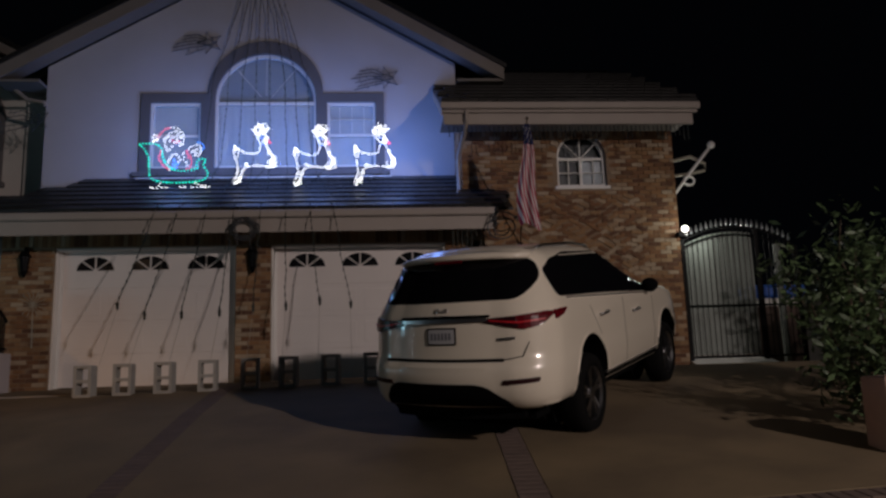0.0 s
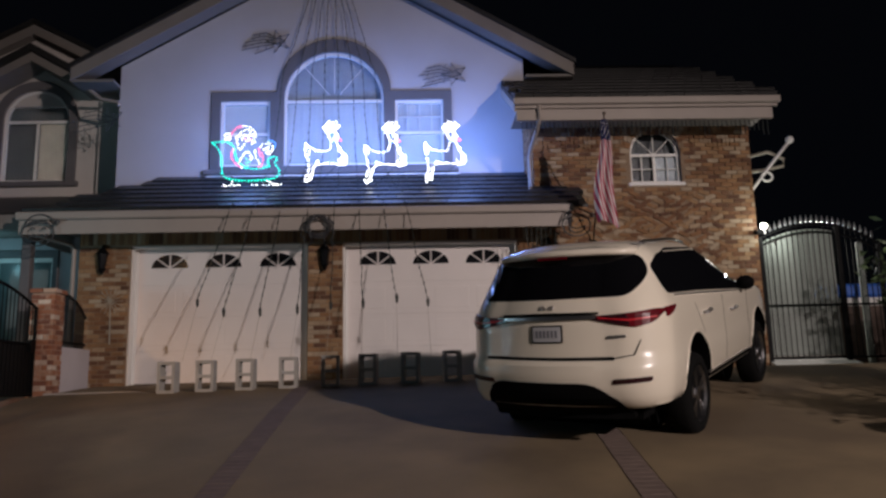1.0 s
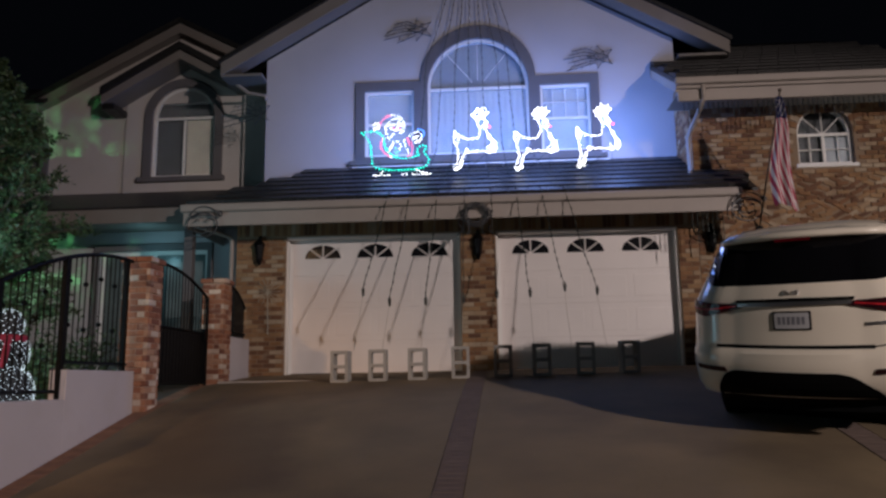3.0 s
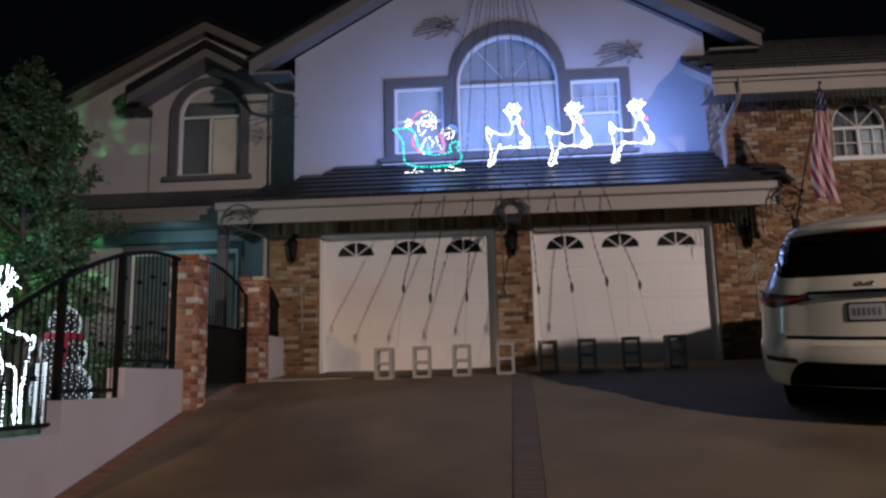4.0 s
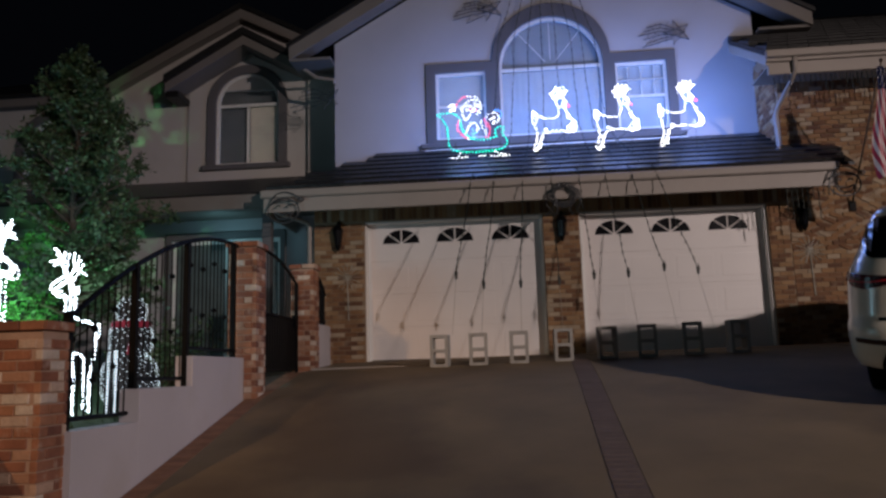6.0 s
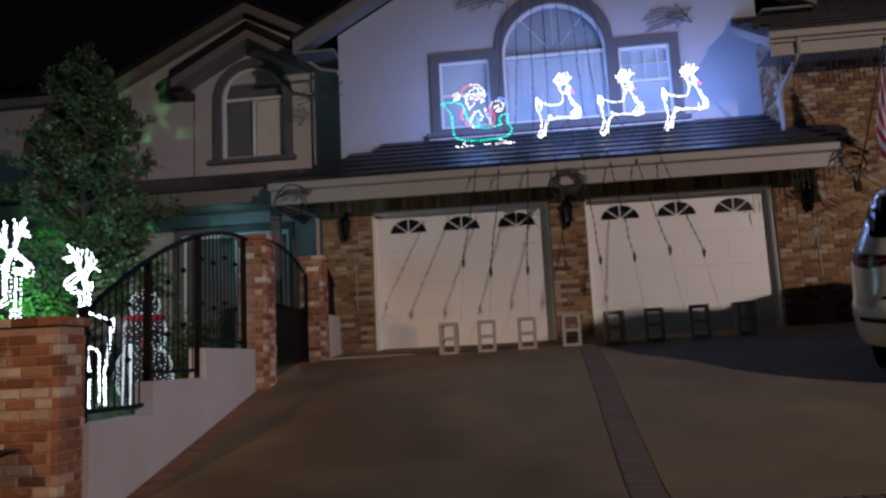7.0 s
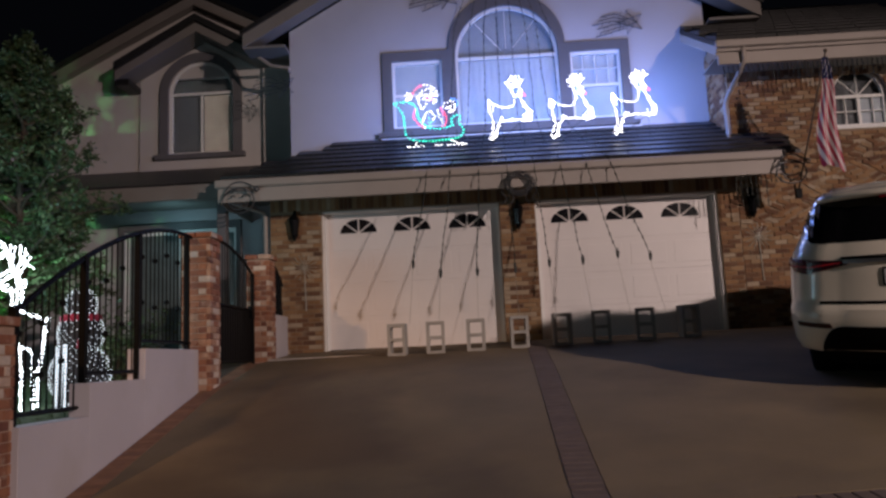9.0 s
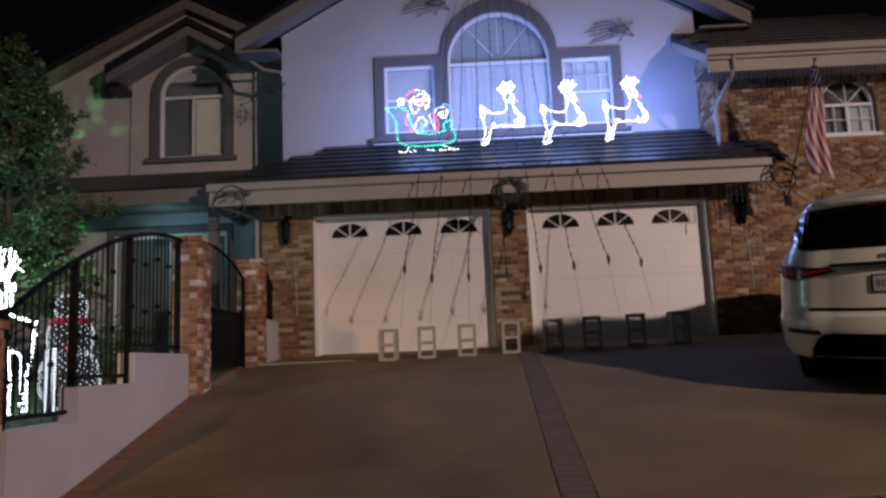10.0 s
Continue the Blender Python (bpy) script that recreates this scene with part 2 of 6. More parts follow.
RED_BULB = glow("red_bulb", (1.0, 0.08, 0.12), 3.0)
BLUE_BULB = glow("blue_bulb", (0.1, 0.35, 1.0), 2.5)
YARD_BULB = glow("yard_bulb", (0.80, 0.93, 1.0), 10.0)
SPARK = glow("spark_bulb", (0.75, 0.9, 1.0), 2.2)
LAMP_GLASS = glow("lamp_globe", (1.0, 0.95, 0.85), 14.0)
CAR = material("white_car_paint", (0.76, 0.69, 0.57), 0.28, vary=0.02, scale=2, bump=0, coat=1.0)
BLACK_PLASTIC = material("black_plastic", (0.004, 0.004, 0.0042), 0.85, spec=0.04, vary=0.2, fine=200, bump=0.2, bump_size=0.002)
CAR_GLASS = material("tinted_glass", (0.004, 0.004, 0.005), 0.04, vary=0.05, bump=0)
CHROME = material("chrome", (0.8, 0.8, 0.82), 0.32, metal=1.0, vary=0.03, bump=0)
LENS = material("red_lens", (0.10, 0.003, 0.008), 0.22, vary=0.45, scale=28, bump=0)
LENS_BRIGHT = material("bright_red_lens", (0.55, 0.02, 0.03), 0.3, vary=0.3, scale=20, bump=0)
LENS_DARK = material("smoked_lens", (0.025, 0.005, 0.008), 0.25, vary=0.2, bump=0)
TYRE = material("tyre_rubber", (0.006, 0.006, 0.006), 0.9, spec=0.08, vary=0.2, bump=0.3)
ALLOY = material("alloy", (0.35, 0.35, 0.36), 0.3, metal=1.0, vary=0.1, bump=0)
PLATE = material("plate_enamel", (0.42, 0.42, 0.43), 0.4, vary=0.05, bump=0)
INK = material("plate_ink", (0.16, 0.16, 0.18), 0.5, vary=0.1, bump=0)
RED_CLOTH = material("red_cloth", (0.36, 0.03, 0.07), 0.85, vary=0.12, scale=8, fine=300, bump=0.2, bump_size=0.002)
WHITE_CLOTH = material("white_cloth", (0.62, 0.58, 0.58), 0.85, vary=0.08, scale=8, fine=300, bump=0.2, bump_size=0.002)
BLUE_CLOTH = material("blue_cloth", (0.02, 0.028, 0.10), 0.85, vary=0.12, scale=8, fine=300, bump=0.2, bump_size=0.002)
NET_BALL = material("dark_net", (0.03, 0.034, 0.04), 0.8, vary=0.15, bump=0.1)
SHEET = material("grey_sheet", (0.26, 0.29, 0.265), 0.6, vary=0.12, scale=3, bump=0.1)
TARP = material("blue_tarp", (0.03, 0.13, 0.55), 0.5, vary=0.15, scale=4, bump=0.2)
PALE_BLOCK = material("pink_stucco", (0.62, 0.42, 0.34), 0.9, vary=0.1, bump=0.3)


# ---- ground ----
PROFILE_Y = [-40, -22, -13, -10.5, -9.5, -7.7, -7.1, -5.9, -4, -3.5, -2.4, -1.7, 0]
PROFILE_LEFT = [-1.6, -1.6, -1.6, -1.52, -1.44, -1.30, -1.18, -0.90, -0.45, -0.36, -0.17, -0.12, 0.0]
PROFILE_RIGHT = [-1.5, -1.5, -1.5, -1.37, -1.20, -0.91, -0.81, -0.59, -0.26, -0.18, 0.0, 0.03, 0.08]


def ground_z(x, y):
    """Height of the driveway: a gentle apron, then a ramp to the street, steeper on its left side."""
    a, b = float(np.interp(y, PROFILE_Y, PROFILE_LEFT)), float(np.interp(y, PROFILE_Y, PROFILE_RIGHT))
    return a + (b - a) * min(1.3, max(-0.1, (x + 4) / 9))


def seam_left(y):
    return -0.062 + 0.0197 * y


def seam_right(y):
    return 3.71 + 0.055 * y


def yard_z(x, y):
    return -0.05 + 0.08 * max(-8.0, min(0.0, y))


GRID_Y = [300, 60, 20, 8, 3, 0.2, -0.6, -1.2, -1.8, -2.4, -3.2, -4.0, -4.8, -5.6, -6.4, -7.1, -7.7, -8.1, -8.6, -9.5, -10.5, -14, -18, -22, -40, -90, -300]


def sheet(xs, ys, height):
    bm = bmesh.new()
    vs = [[bm.verts.new((x, y, height(x, y))) for x in xs] for y in ys]
    for i in range(len(ys) - 1):
        for j in range(len(xs) - 1):
            bm.faces.new((vs[i][j], vs[i][j + 1], vs[i + 1][j + 1], vs[i + 1][j]))
    return bm


ground = part("ground", sheet([-300, -80, -30, -12, -7, -4.4, -2, 0, 2, 4, 6, 8, 10, 14, 30, 80, 300], GRID_Y, lambda x, y: ground_z(max(-12, min(12, x)), y) - 0.03), EARTH, smooth=True)
tagged(ground, "dark bare ground reaching to the horizon", "ground", kind="structure")


def driveway_panel(left, right, y0, y1, label):
    ys = [y0, *[y for y in GRID_Y if y1 < y < y0], y1]
    bm = bmesh.new()
    rows = [[bm.verts.new((x, y, ground_z(x, y))) for x in (left(y) + (right(y) - left(y)) * i / 4 for i in range(5))] for y in ys]
    for A, B in zip(rows, rows[1:]):
        for k in range(4):
            bm.faces.new((A[k], A[k + 1], B[k + 1], B[k]))
    got = bmesh.ops.extrude_face_region(bm, geom=list(bm.faces))
    bmesh.ops.translate(bm, vec=(0, 0, -0.1), verts=[v for v in got["geom"] if isinstance(v, bmesh.types.BMVert)])
    return tagged(part("driveway", bm, CONCRETE), label, "driveway", kind="structure")


FOOT = -8.08
driveway_panel(lambda y: -3.86, lambda y: seam_left(y), 0.3, FOOT, "grey broomed concrete driveway with dark tyre stains")
driveway_panel(lambda y: seam_left(y) + 0.25, lambda y: seam_right(y), 0.3, FOOT, "grey broomed concrete driveway with dark tyre stains")
driveway_panel(lambda y: seam_right(y) + 0.25, lambda y: 10.8, 0.3, FOOT, "grey concrete driveway beside the side gate")
tagged(part("pavement", sheet([-40, -4.4, 0, 4, 10.6, 40], [-8.32, -8.6, -9.5, -10.5], ground_z), CONCRETE), "pale concrete pavement at the foot of the driveway", "pavement", kind="structure")
tagged(part("road", sheet([-120, -12, 0, 12, 120], [-10.6, -13, -18, -22, -30], lambda x, y: ground_z(0, y) - 0.02), ASPHALT), "dark asphalt street at night", "road", kind="structure")
tagged(part("lawn", sheet([-40, -12, -8, -6, -4.4], [2.2, 0, -2, -4, -6, -8, -8.5], yard_z), LAWN), "green lawn of the raised front yard", "lawn", kind="structure")


# ---- house ----
house = thing("house", "two-storey stucco house with brick garage front, lit at night", "house")


def brick_mesh(name, length, height, clay, depth=0.05):
    bm = boxes((-length / 2, length / 2, -depth / 2, depth / 2, -height / 2, height / 2))
    bmesh.ops.bevel(bm, geom=[e for e in bm.edges if all(v.co.y < 0 for v in e.verts)], offset=0.005, segments=1, affect="EDGES")
    bmesh.ops.recalc_face_normals(bm, faces=bm.faces)
    me = bpy.data.meshes.new(name)
    bm.to_mesh(me)
    bm.free()
    me.materials.append(clay)
    return me


BRICKS = {}


def brick_of(length, height, clay):
    key = (round(length, 3), round(height, 3), clay.name)
    if key not in BRICKS:
        BRICKS[key] = brick_mesh("brick", key[0], key[1], clay)
    return BRICKS[key]


class Bricklayer:
    """Lays bricks against a wall part: the first ones as pieces, the rest as one joined part."""

    def __init__(self, parent, limit=300, clay=None):
        self.clay = clay or BRICK
        self.parent, self.limit, self.count, self.rest = parent, limit, 0, bmesh.new()
        self.rng = random.Random(5)

    def lay(self, m, length, height, near=True):
        j = self.rng
        m = m @ pose(0, j.uniform(-0.004, 0.003), 0, 0, j.uniform(-0.5, 0.5), j.uniform(-0.6, 0.6))
        if near and self.count < self.limit:
            self.count += 1
            ob = new("brick", brick_of(length, height, self.clay))
            ob.parent = self.parent
            ob.matrix_basis = m
        else:
            box(self.rest, -length / 2, length / 2, -0.025, 0.025, -height / 2, height / 2, m)

    def done(self):
        if self.rest.faces:
            part("brickwork", self.rest, self.clay, self.parent, kind="stuff")
        else:
            self.rest.free()


def courses(layer, x0, x1, z0, z1, m, free=lambda x, z: True, near=lambda x, z: True, length=0.203, height=0.065, joint=0.011, wild=None):
    """Running bond over a rectangle; m takes (x, 0, z) to the wall's face."""
    row, z = 0, z0
    while z + height <= z1 + 0.02:
        x = x0 - (row % 2) * (length + joint) / 2
        while x < x1 - 0.02:
            a, b = max(x, x0), min(x + length, x1)
            if b - a > 0.04 and free((a + b) / 2, z + height / 2):
                tilt = wild((a + b) / 2, z) if wild else 0.0
                spin = pose(0, -0.012 * layer.rng.random(), 0, 0, layer.rng.choice((-1, 1)) * tilt * layer.rng.random(), 0) if tilt else Matrix()
                layer.lay(m @ Matrix.Translation(((a + b) / 2, 0, z + height / 2)) @ spin, round(b - a, 2), height, near((a + b) / 2, z))
            x += length + joint
        z += height + joint
        row += 1


# garage front: core wall with two door openings, bricks proud of it
DOORS = [(-3.39, -0.295), (0.325, 3.43)]
garage_wall = part("garage_wall", plate(rect(-4.29, 3.78, -0.15, 2.95), [rect(a, b, -0.1, 2.42) for a, b in DOORS], -0.013, 0.3), MORTAR, house, "brick garage front with a soldier course over the doors")
side = boxes((-4.29, -4.09, 0.3, 2.2, -0.15, 2.95))
part("garage_side_wall", side, STUCCO, house, "pale stucco side wall of the garage")

# white upper wall with the three-part window
ARCH_OUT = [(-2.35, 4.05), (2.37, 4.05), (2.37, 5.66), (1.17, 5.66)] + [(0.05 + 1.12 * math.cos(a), 5.66 + 1.10 * math.sin(a)) for a in (math.pi * i / 24 for i in range(1, 24))] + [(-1.07, 5.66), (-2.35, 5.66)]
WIN_L, WIN_R = rect(-2.16, -1.2, 4.14, 5.47), rect(1.25, 2.2, 4.14, 5.47)
WIN_C = arch(-0.93, 1.03, 4.14, 5.5, 0.98, 24)
apex, run, CX = 8.53, 0.57, -0.08
wall_outline = [(-4.14, 2.9), (3.82, 2.9), (3.82, apex - run * 3.90), (CX, apex), (-4.14, apex - run * 4.06)]
upper_wall = part("upper_wall", plate(wall_outline, [WIN_L, WIN_R, WIN_C], 1.0, 1.22), STUCCO, house, "white stucco gable wall behind the lit figures")
part("upper_side_wall", boxes((-4.14, -3.94, 1.22, 6.0, 2.9, 6.0)), STUCCO, house)
part("window_surround", soften(plate(ARCH_OUT, [WIN_L, WIN_R, WIN_C], 0.95, 1.0), 0.008), TRIM, house, "grey painted moulding round the three-part window")
part("window_ledge", soften(boxes((-2.46, 2.47, 0.90, 1.0, 3.97, 4.06)), 0.012), TRIM, house)
part("wall_band", soften(boxes((-2.4, 2.5, 0.93, 1.0, 3.83, 3.95)), 0.01), WHITE, house)


def window(x0, x1, z0, z1, y, bars, label, blind=BLIND, head=0.0):
    """A white framed window of one opening: frame, bars, pane and what hangs behind it."""
    w = 0.05
    win = new("window")
    win.parent = house
    tagged(win, label)
    out = arch(x0, x1, z0, z1, head, 24) if head else rect(x0, x1, z0, z1)
    inn = arch(x0 + w, x1 - w, z0 + w, z1, head - w, 24) if head else rect(x0 + w, x1 - w, z0 + w, z1 - w)
    part("window_frame", plate(out, [inn], y, y + 0.07), WHITE, win)
    for a, b, c, d in bars:
        part("glazing_bar", boxes((a, b, y + 0.005, y + 0.05, c, d)), WHITE, win)
    pane = part("pane", plate(inn, [], y + 0.035, y + 0.04), GLASS, win)
    pane.visible_shadow = False
    part("blind", plate(rect(x0 + 0.01, x1 - 0.01, z0 + 0.01, z1), [], y + 0.10, y + 0.11), blind, win)
    part("room_back", plate(out, [], y + 0.16, y + 0.17), DARK if not head else blind, win)
    return win


window(-2.16, -1.2, 4.14, 5.47, 1.03, [(-2.14, -1.22, 4.78, 4.83)], "white sash window with closed blinds")
window(1.25, 2.2, 4.14, 5.47, 1.03, [(1.27, 2.18, 4.78, 4.83)] + [(1.25 + 0.24 * i - 0.004, 1.25 + 0.24 * i + 0.004, 4.83, 5.44) for i in (1, 2, 3)] + [(1.29, 2.16, 5.13, 5.138)], "white sash window with closed blinds")
mid = window(-0.93, 1.03, 4.14, 5.5, 1.03, [(-0.9, 1.0, 5.44, 5.50)], "tall arched window with pale curtains behind the glass", head=0.98, blind=ARCH_BLIND)

for a in (50, 90, 130):
    bm = bmesh.new()
    c, d = math.cos(radians(a)), math.sin(radians(a))
    tube(bm, [(0.05 + 0.16 * c, 1.058, 5.5 + 0.15 * d), (0.05 + 0.93 * c, 1.058, 5.5 + 0.93 * d)], 0.005, 5)
    part("glazing_bar", bm, WHITE, mid)


def folds(x0, x1, z0, z1, y, waves, depth=0.02):
    n = waves * 6
    bm = bmesh.new()
    low = [bm.verts.new((x0 + (x1 - x0) * i / n, y + depth * math.sin(i * math.pi / 3), z0)) for i in range(n + 1)]
    top = [bm.verts.new((v.co.x, v.co.y, z1)) for v in low]
    for i in range(n):
        bm.faces.new((low[i], low[i + 1], top[i + 1], top[i]))
    return bm


part("curtain", folds(-0.9, 1.0, 4.16, 5.44, 1.12, 16, 0.0025), BLIND, mid, smooth=True)

# main gable roof with rake boards and soffit
ROOF_T = 0.10
for s, xe in ((-1, -4.94), (1, 4.76)):
    ze = apex + 0.28 - run * abs(xe - CX)
    bm = bmesh.new()
    slab(bm, [(CX, 0.53, apex + 0.36), (xe + 0.04 * s, 0.53, ze + 0.055), (xe + 0.04 * s, 9, ze + 0.055), (CX, 9, apex + 0.36)][:: s], 0.08)
    part("main_roof", bm, TILE, house, "dark concrete tile roof")
    bm = bmesh.new()
    rake = [(CX, apex), (CX, apex + 0.27), (xe, ze), (xe, ze - 0.27)]
    part("rake_board", soften(plate(rake, [], 0.58, 0.63), 0.006), WING_BOARD, house, "taupe rake board under the gable roof")
    bm = bmesh.new()
    slab(bm, [(CX, 0.63, apex + 0.06), (xe, 0.63, ze - 0.21), (xe, 1.0, ze - 0.21), (CX, 1.0, apex + 0.06)][:: s], 0.02)
    part("soffit", bm, SOFFIT, house)
    # return of the eave at the foot of the rake
    a, b = sorted((xe, -4.14 if s < 0 else 3.82))
    part("eave_return", boxes((a, b, 0.64, 1.6, ze - 0.27, ze - 0.22)), SOFFIT, house)

# garage roof: tiles in courses
EAVE_Y, EAVE_Z, SLOPE = -0.84, 2.86, (3.90 - 2.86) / (1.0 + 0.84)
bm = bmesh.new()
slab(bm, [(-4.90, EAVE_Y, EAVE_Z), (4.56, EAVE_Y, EAVE_Z), (4.56, -0.02, 3.33), (3.78, -0.02, 3.33), (3.78, 1.0, 3.90), (-3.06, 1.0, 3.90)], 0.05)
slab(bm, [(-4.90, EAVE_Y, EAVE_Z), (-3.06, 1.0, 3.90), (-4.14, 2.2, 3.85), (-4.90, 2.2, EAVE_Z)], 0.05)
garage_roof = part("garage_roof", bm, TILE, house, "low tiled roof over the garage, tile courses catching blue light")
part("garage_fascia", soften(boxes((-4.92, 4.26, EAVE_Y - 0.05, EAVE_Y - 0.004, 2.48, 2.83)), 0.006), FASCIA, house, "cream painted fascia")
part("gutter", soften(boxes((-4.96, 4.28, EAVE_Y - 0.13, EAVE_Y - 0.052, 2.715, 2.85)), 0.02), FASCIA, house)
part("garage_fascia", soften(boxes((-4.94, -4.90, EAVE_Y, 2.1, 2.48, 2.83)), 0.006), FASCIA, house)
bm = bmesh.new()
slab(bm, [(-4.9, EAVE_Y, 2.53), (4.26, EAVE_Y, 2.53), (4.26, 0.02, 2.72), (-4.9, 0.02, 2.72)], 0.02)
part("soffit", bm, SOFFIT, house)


def tile_course(parent, x0, x1, y0, z0, slope, n_rows, run_y, rng, width=0.30, left_hip=0.0):
    """Flat tiles, each course lapping the one below."""
    a = math.atan(slope)
    exposure = run_y / n_rows
    shapes = []
    for k in range(3):
        bm = boxes((-width / 2 + 0.004, width / 2 - 0.004, -0.03, exposure / math.cos(a) + 0.06, -0.03 - 0.003 * k, 0.042))
        bmesh.ops.bevel(bm, geom=[e for e in bm.edges if all(v.co.y < 0 and v.co.z > 0 for v in e.verts)], offset=0.008, segments=1, affect="EDGES")
        bmesh.ops.recalc_face_normals(bm, faces=bm.faces)
        me = bpy.data.meshes.new("roof_tile")
        bm.to_mesh(me)
        bm.free()
        me.materials.append(TILE)
        shapes.append(me)
    for r in range(n_rows):
        y, z = y0 + r * exposure, z0 + r * exposure * slope
        x = x0 + left_hip * r * exposure + (r % 2) * width / 2
        while x + width / 2 < x1:
            ob = new("roof_tile", rng.choice(shapes))
            ob.parent = parent
            ob.matrix_basis = Matrix.Translation((x + width / 2, y, z + 0.034)) @ Euler((a - 0.085, rng.uniform(-0.012, 0.012), rng.uniform(-0.01, 0.01))).to_matrix().to_4x4()
            x += width


# tower wing with the small arched window
TX0, TX1, TY = 3.78, 7.80, 0.0
TW = arch(5.57, 6.51, 3.44, 3.98, 0.51, 20)
tower_wall = part("tower_wall", plate(rect(TX0, TX1, -0.35, 4.8), [TW], TY - 0.013, TY + 0.3), MORTAR, house, "rustic mixed red and tan brick wing wall")
tower_side = part("tower_side_wall", boxes((TX0 - 0.013, TX0 + 0.2, TY + 0.3, 1.0, 2.9, 5.2)), MORTAR, house, "brick side of the wing above the garage roof")
part("tower_side_wall", boxes((TX1 - 0.2, TX1, TY + 0.3, 6.0, -0.35, 4.8)), STUCCO, house)
bm = bmesh.new()
FY, FZ = -0.86, 4.76
ROOF_TOP = FZ + 0.55 * 5.0
slab(bm, [(3.36, FY, FZ), (7.98, FY, FZ), (7.98, FY + 5, ROOF_TOP), (3.36, FY + 5, ROOF_TOP)], 0.08)
tower_roof = part("tower_roof", bm, TILE, house, "dark tiled roof of the brick wing")
part("tower_fascia", soften(boxes((3.36, 7.97, FY - 0.04, FY, 4.56, 4.74)), 0.006), FASCIA, house, "cream fascia of the brick wing")
part("tower_gutter", soften(boxes((3.34, 8.0, FY - 0.12, FY - 0.042, 4.61, 4.73)), 0.014), FASCIA, house)
part("tower_frieze", soften(boxes((3.40, 7.90, FY + 0.02, FY + 0.08, 4.36, 4.57)), 0.006), FASCIA, house)
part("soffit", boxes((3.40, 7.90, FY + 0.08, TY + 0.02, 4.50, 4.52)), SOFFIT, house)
bm = bmesh.new()
slab(bm, [(3.36, FY, FZ - 0.09), (3.42, FY, FZ - 0.09), (3.42, 1.0, FZ - 0.09 + 0.55 * 1.86), (3.36, 1.0, FZ - 0.09 + 0.55 * 1.86)], 0.16)
part("rake_board", bm, FASCIA, house)
bm = bmesh.new()
slab(bm, [(3.42, FY + 0.1, FZ - 0.16), (3.80, FY + 0.1, FZ - 0.16), (3.80, 1.0, FZ - 0.16 + 0.55 * 1.76), (3.42, 1.0, FZ - 0.16 + 0.55 * 1.76)], 0.02)
part("soffit", bm, SOFFIT, house)
tw = window(5.57, 6.51, 3.44, 3.98, TY + 0.08, [(5.59, 6.49, 3.96, 4.01), (6.015, 6.065, 3.46, 3.97), (5.80, 5.815, 3.48, 3.96), (6.27, 6.285, 3.48, 3.96), (5.61, 6.02, 3.71, 3.725), (6.06, 6.47, 3.71, 3.725)], "small arched window with white bars and a blind half drawn", blind=SCREEN, head=0.51)
for a in (45, 90, 135):
    bm = bmesh.new()
    p = Vector((6.04, TY + 0.1, 3.99))
    tube(bm, [p, p + Vector((0.43 * math.cos(radians(a)), 0, 0.43 * math.sin(radians(a))))], 0.012, 5)
    part("glazing_bar", bm, WHITE, tw)
part("blind", boxes((6.07, 6.47, TY + 0.15, TY + 0.16, 3.48, 3.95)), BLIND, tw, "pale drawn blind")
part("window_sill", soften(boxes((5.52, 6.56, TY - 0.03, TY + 0.1, 3.38, 3.445)), 0.01), WHITE, tw)


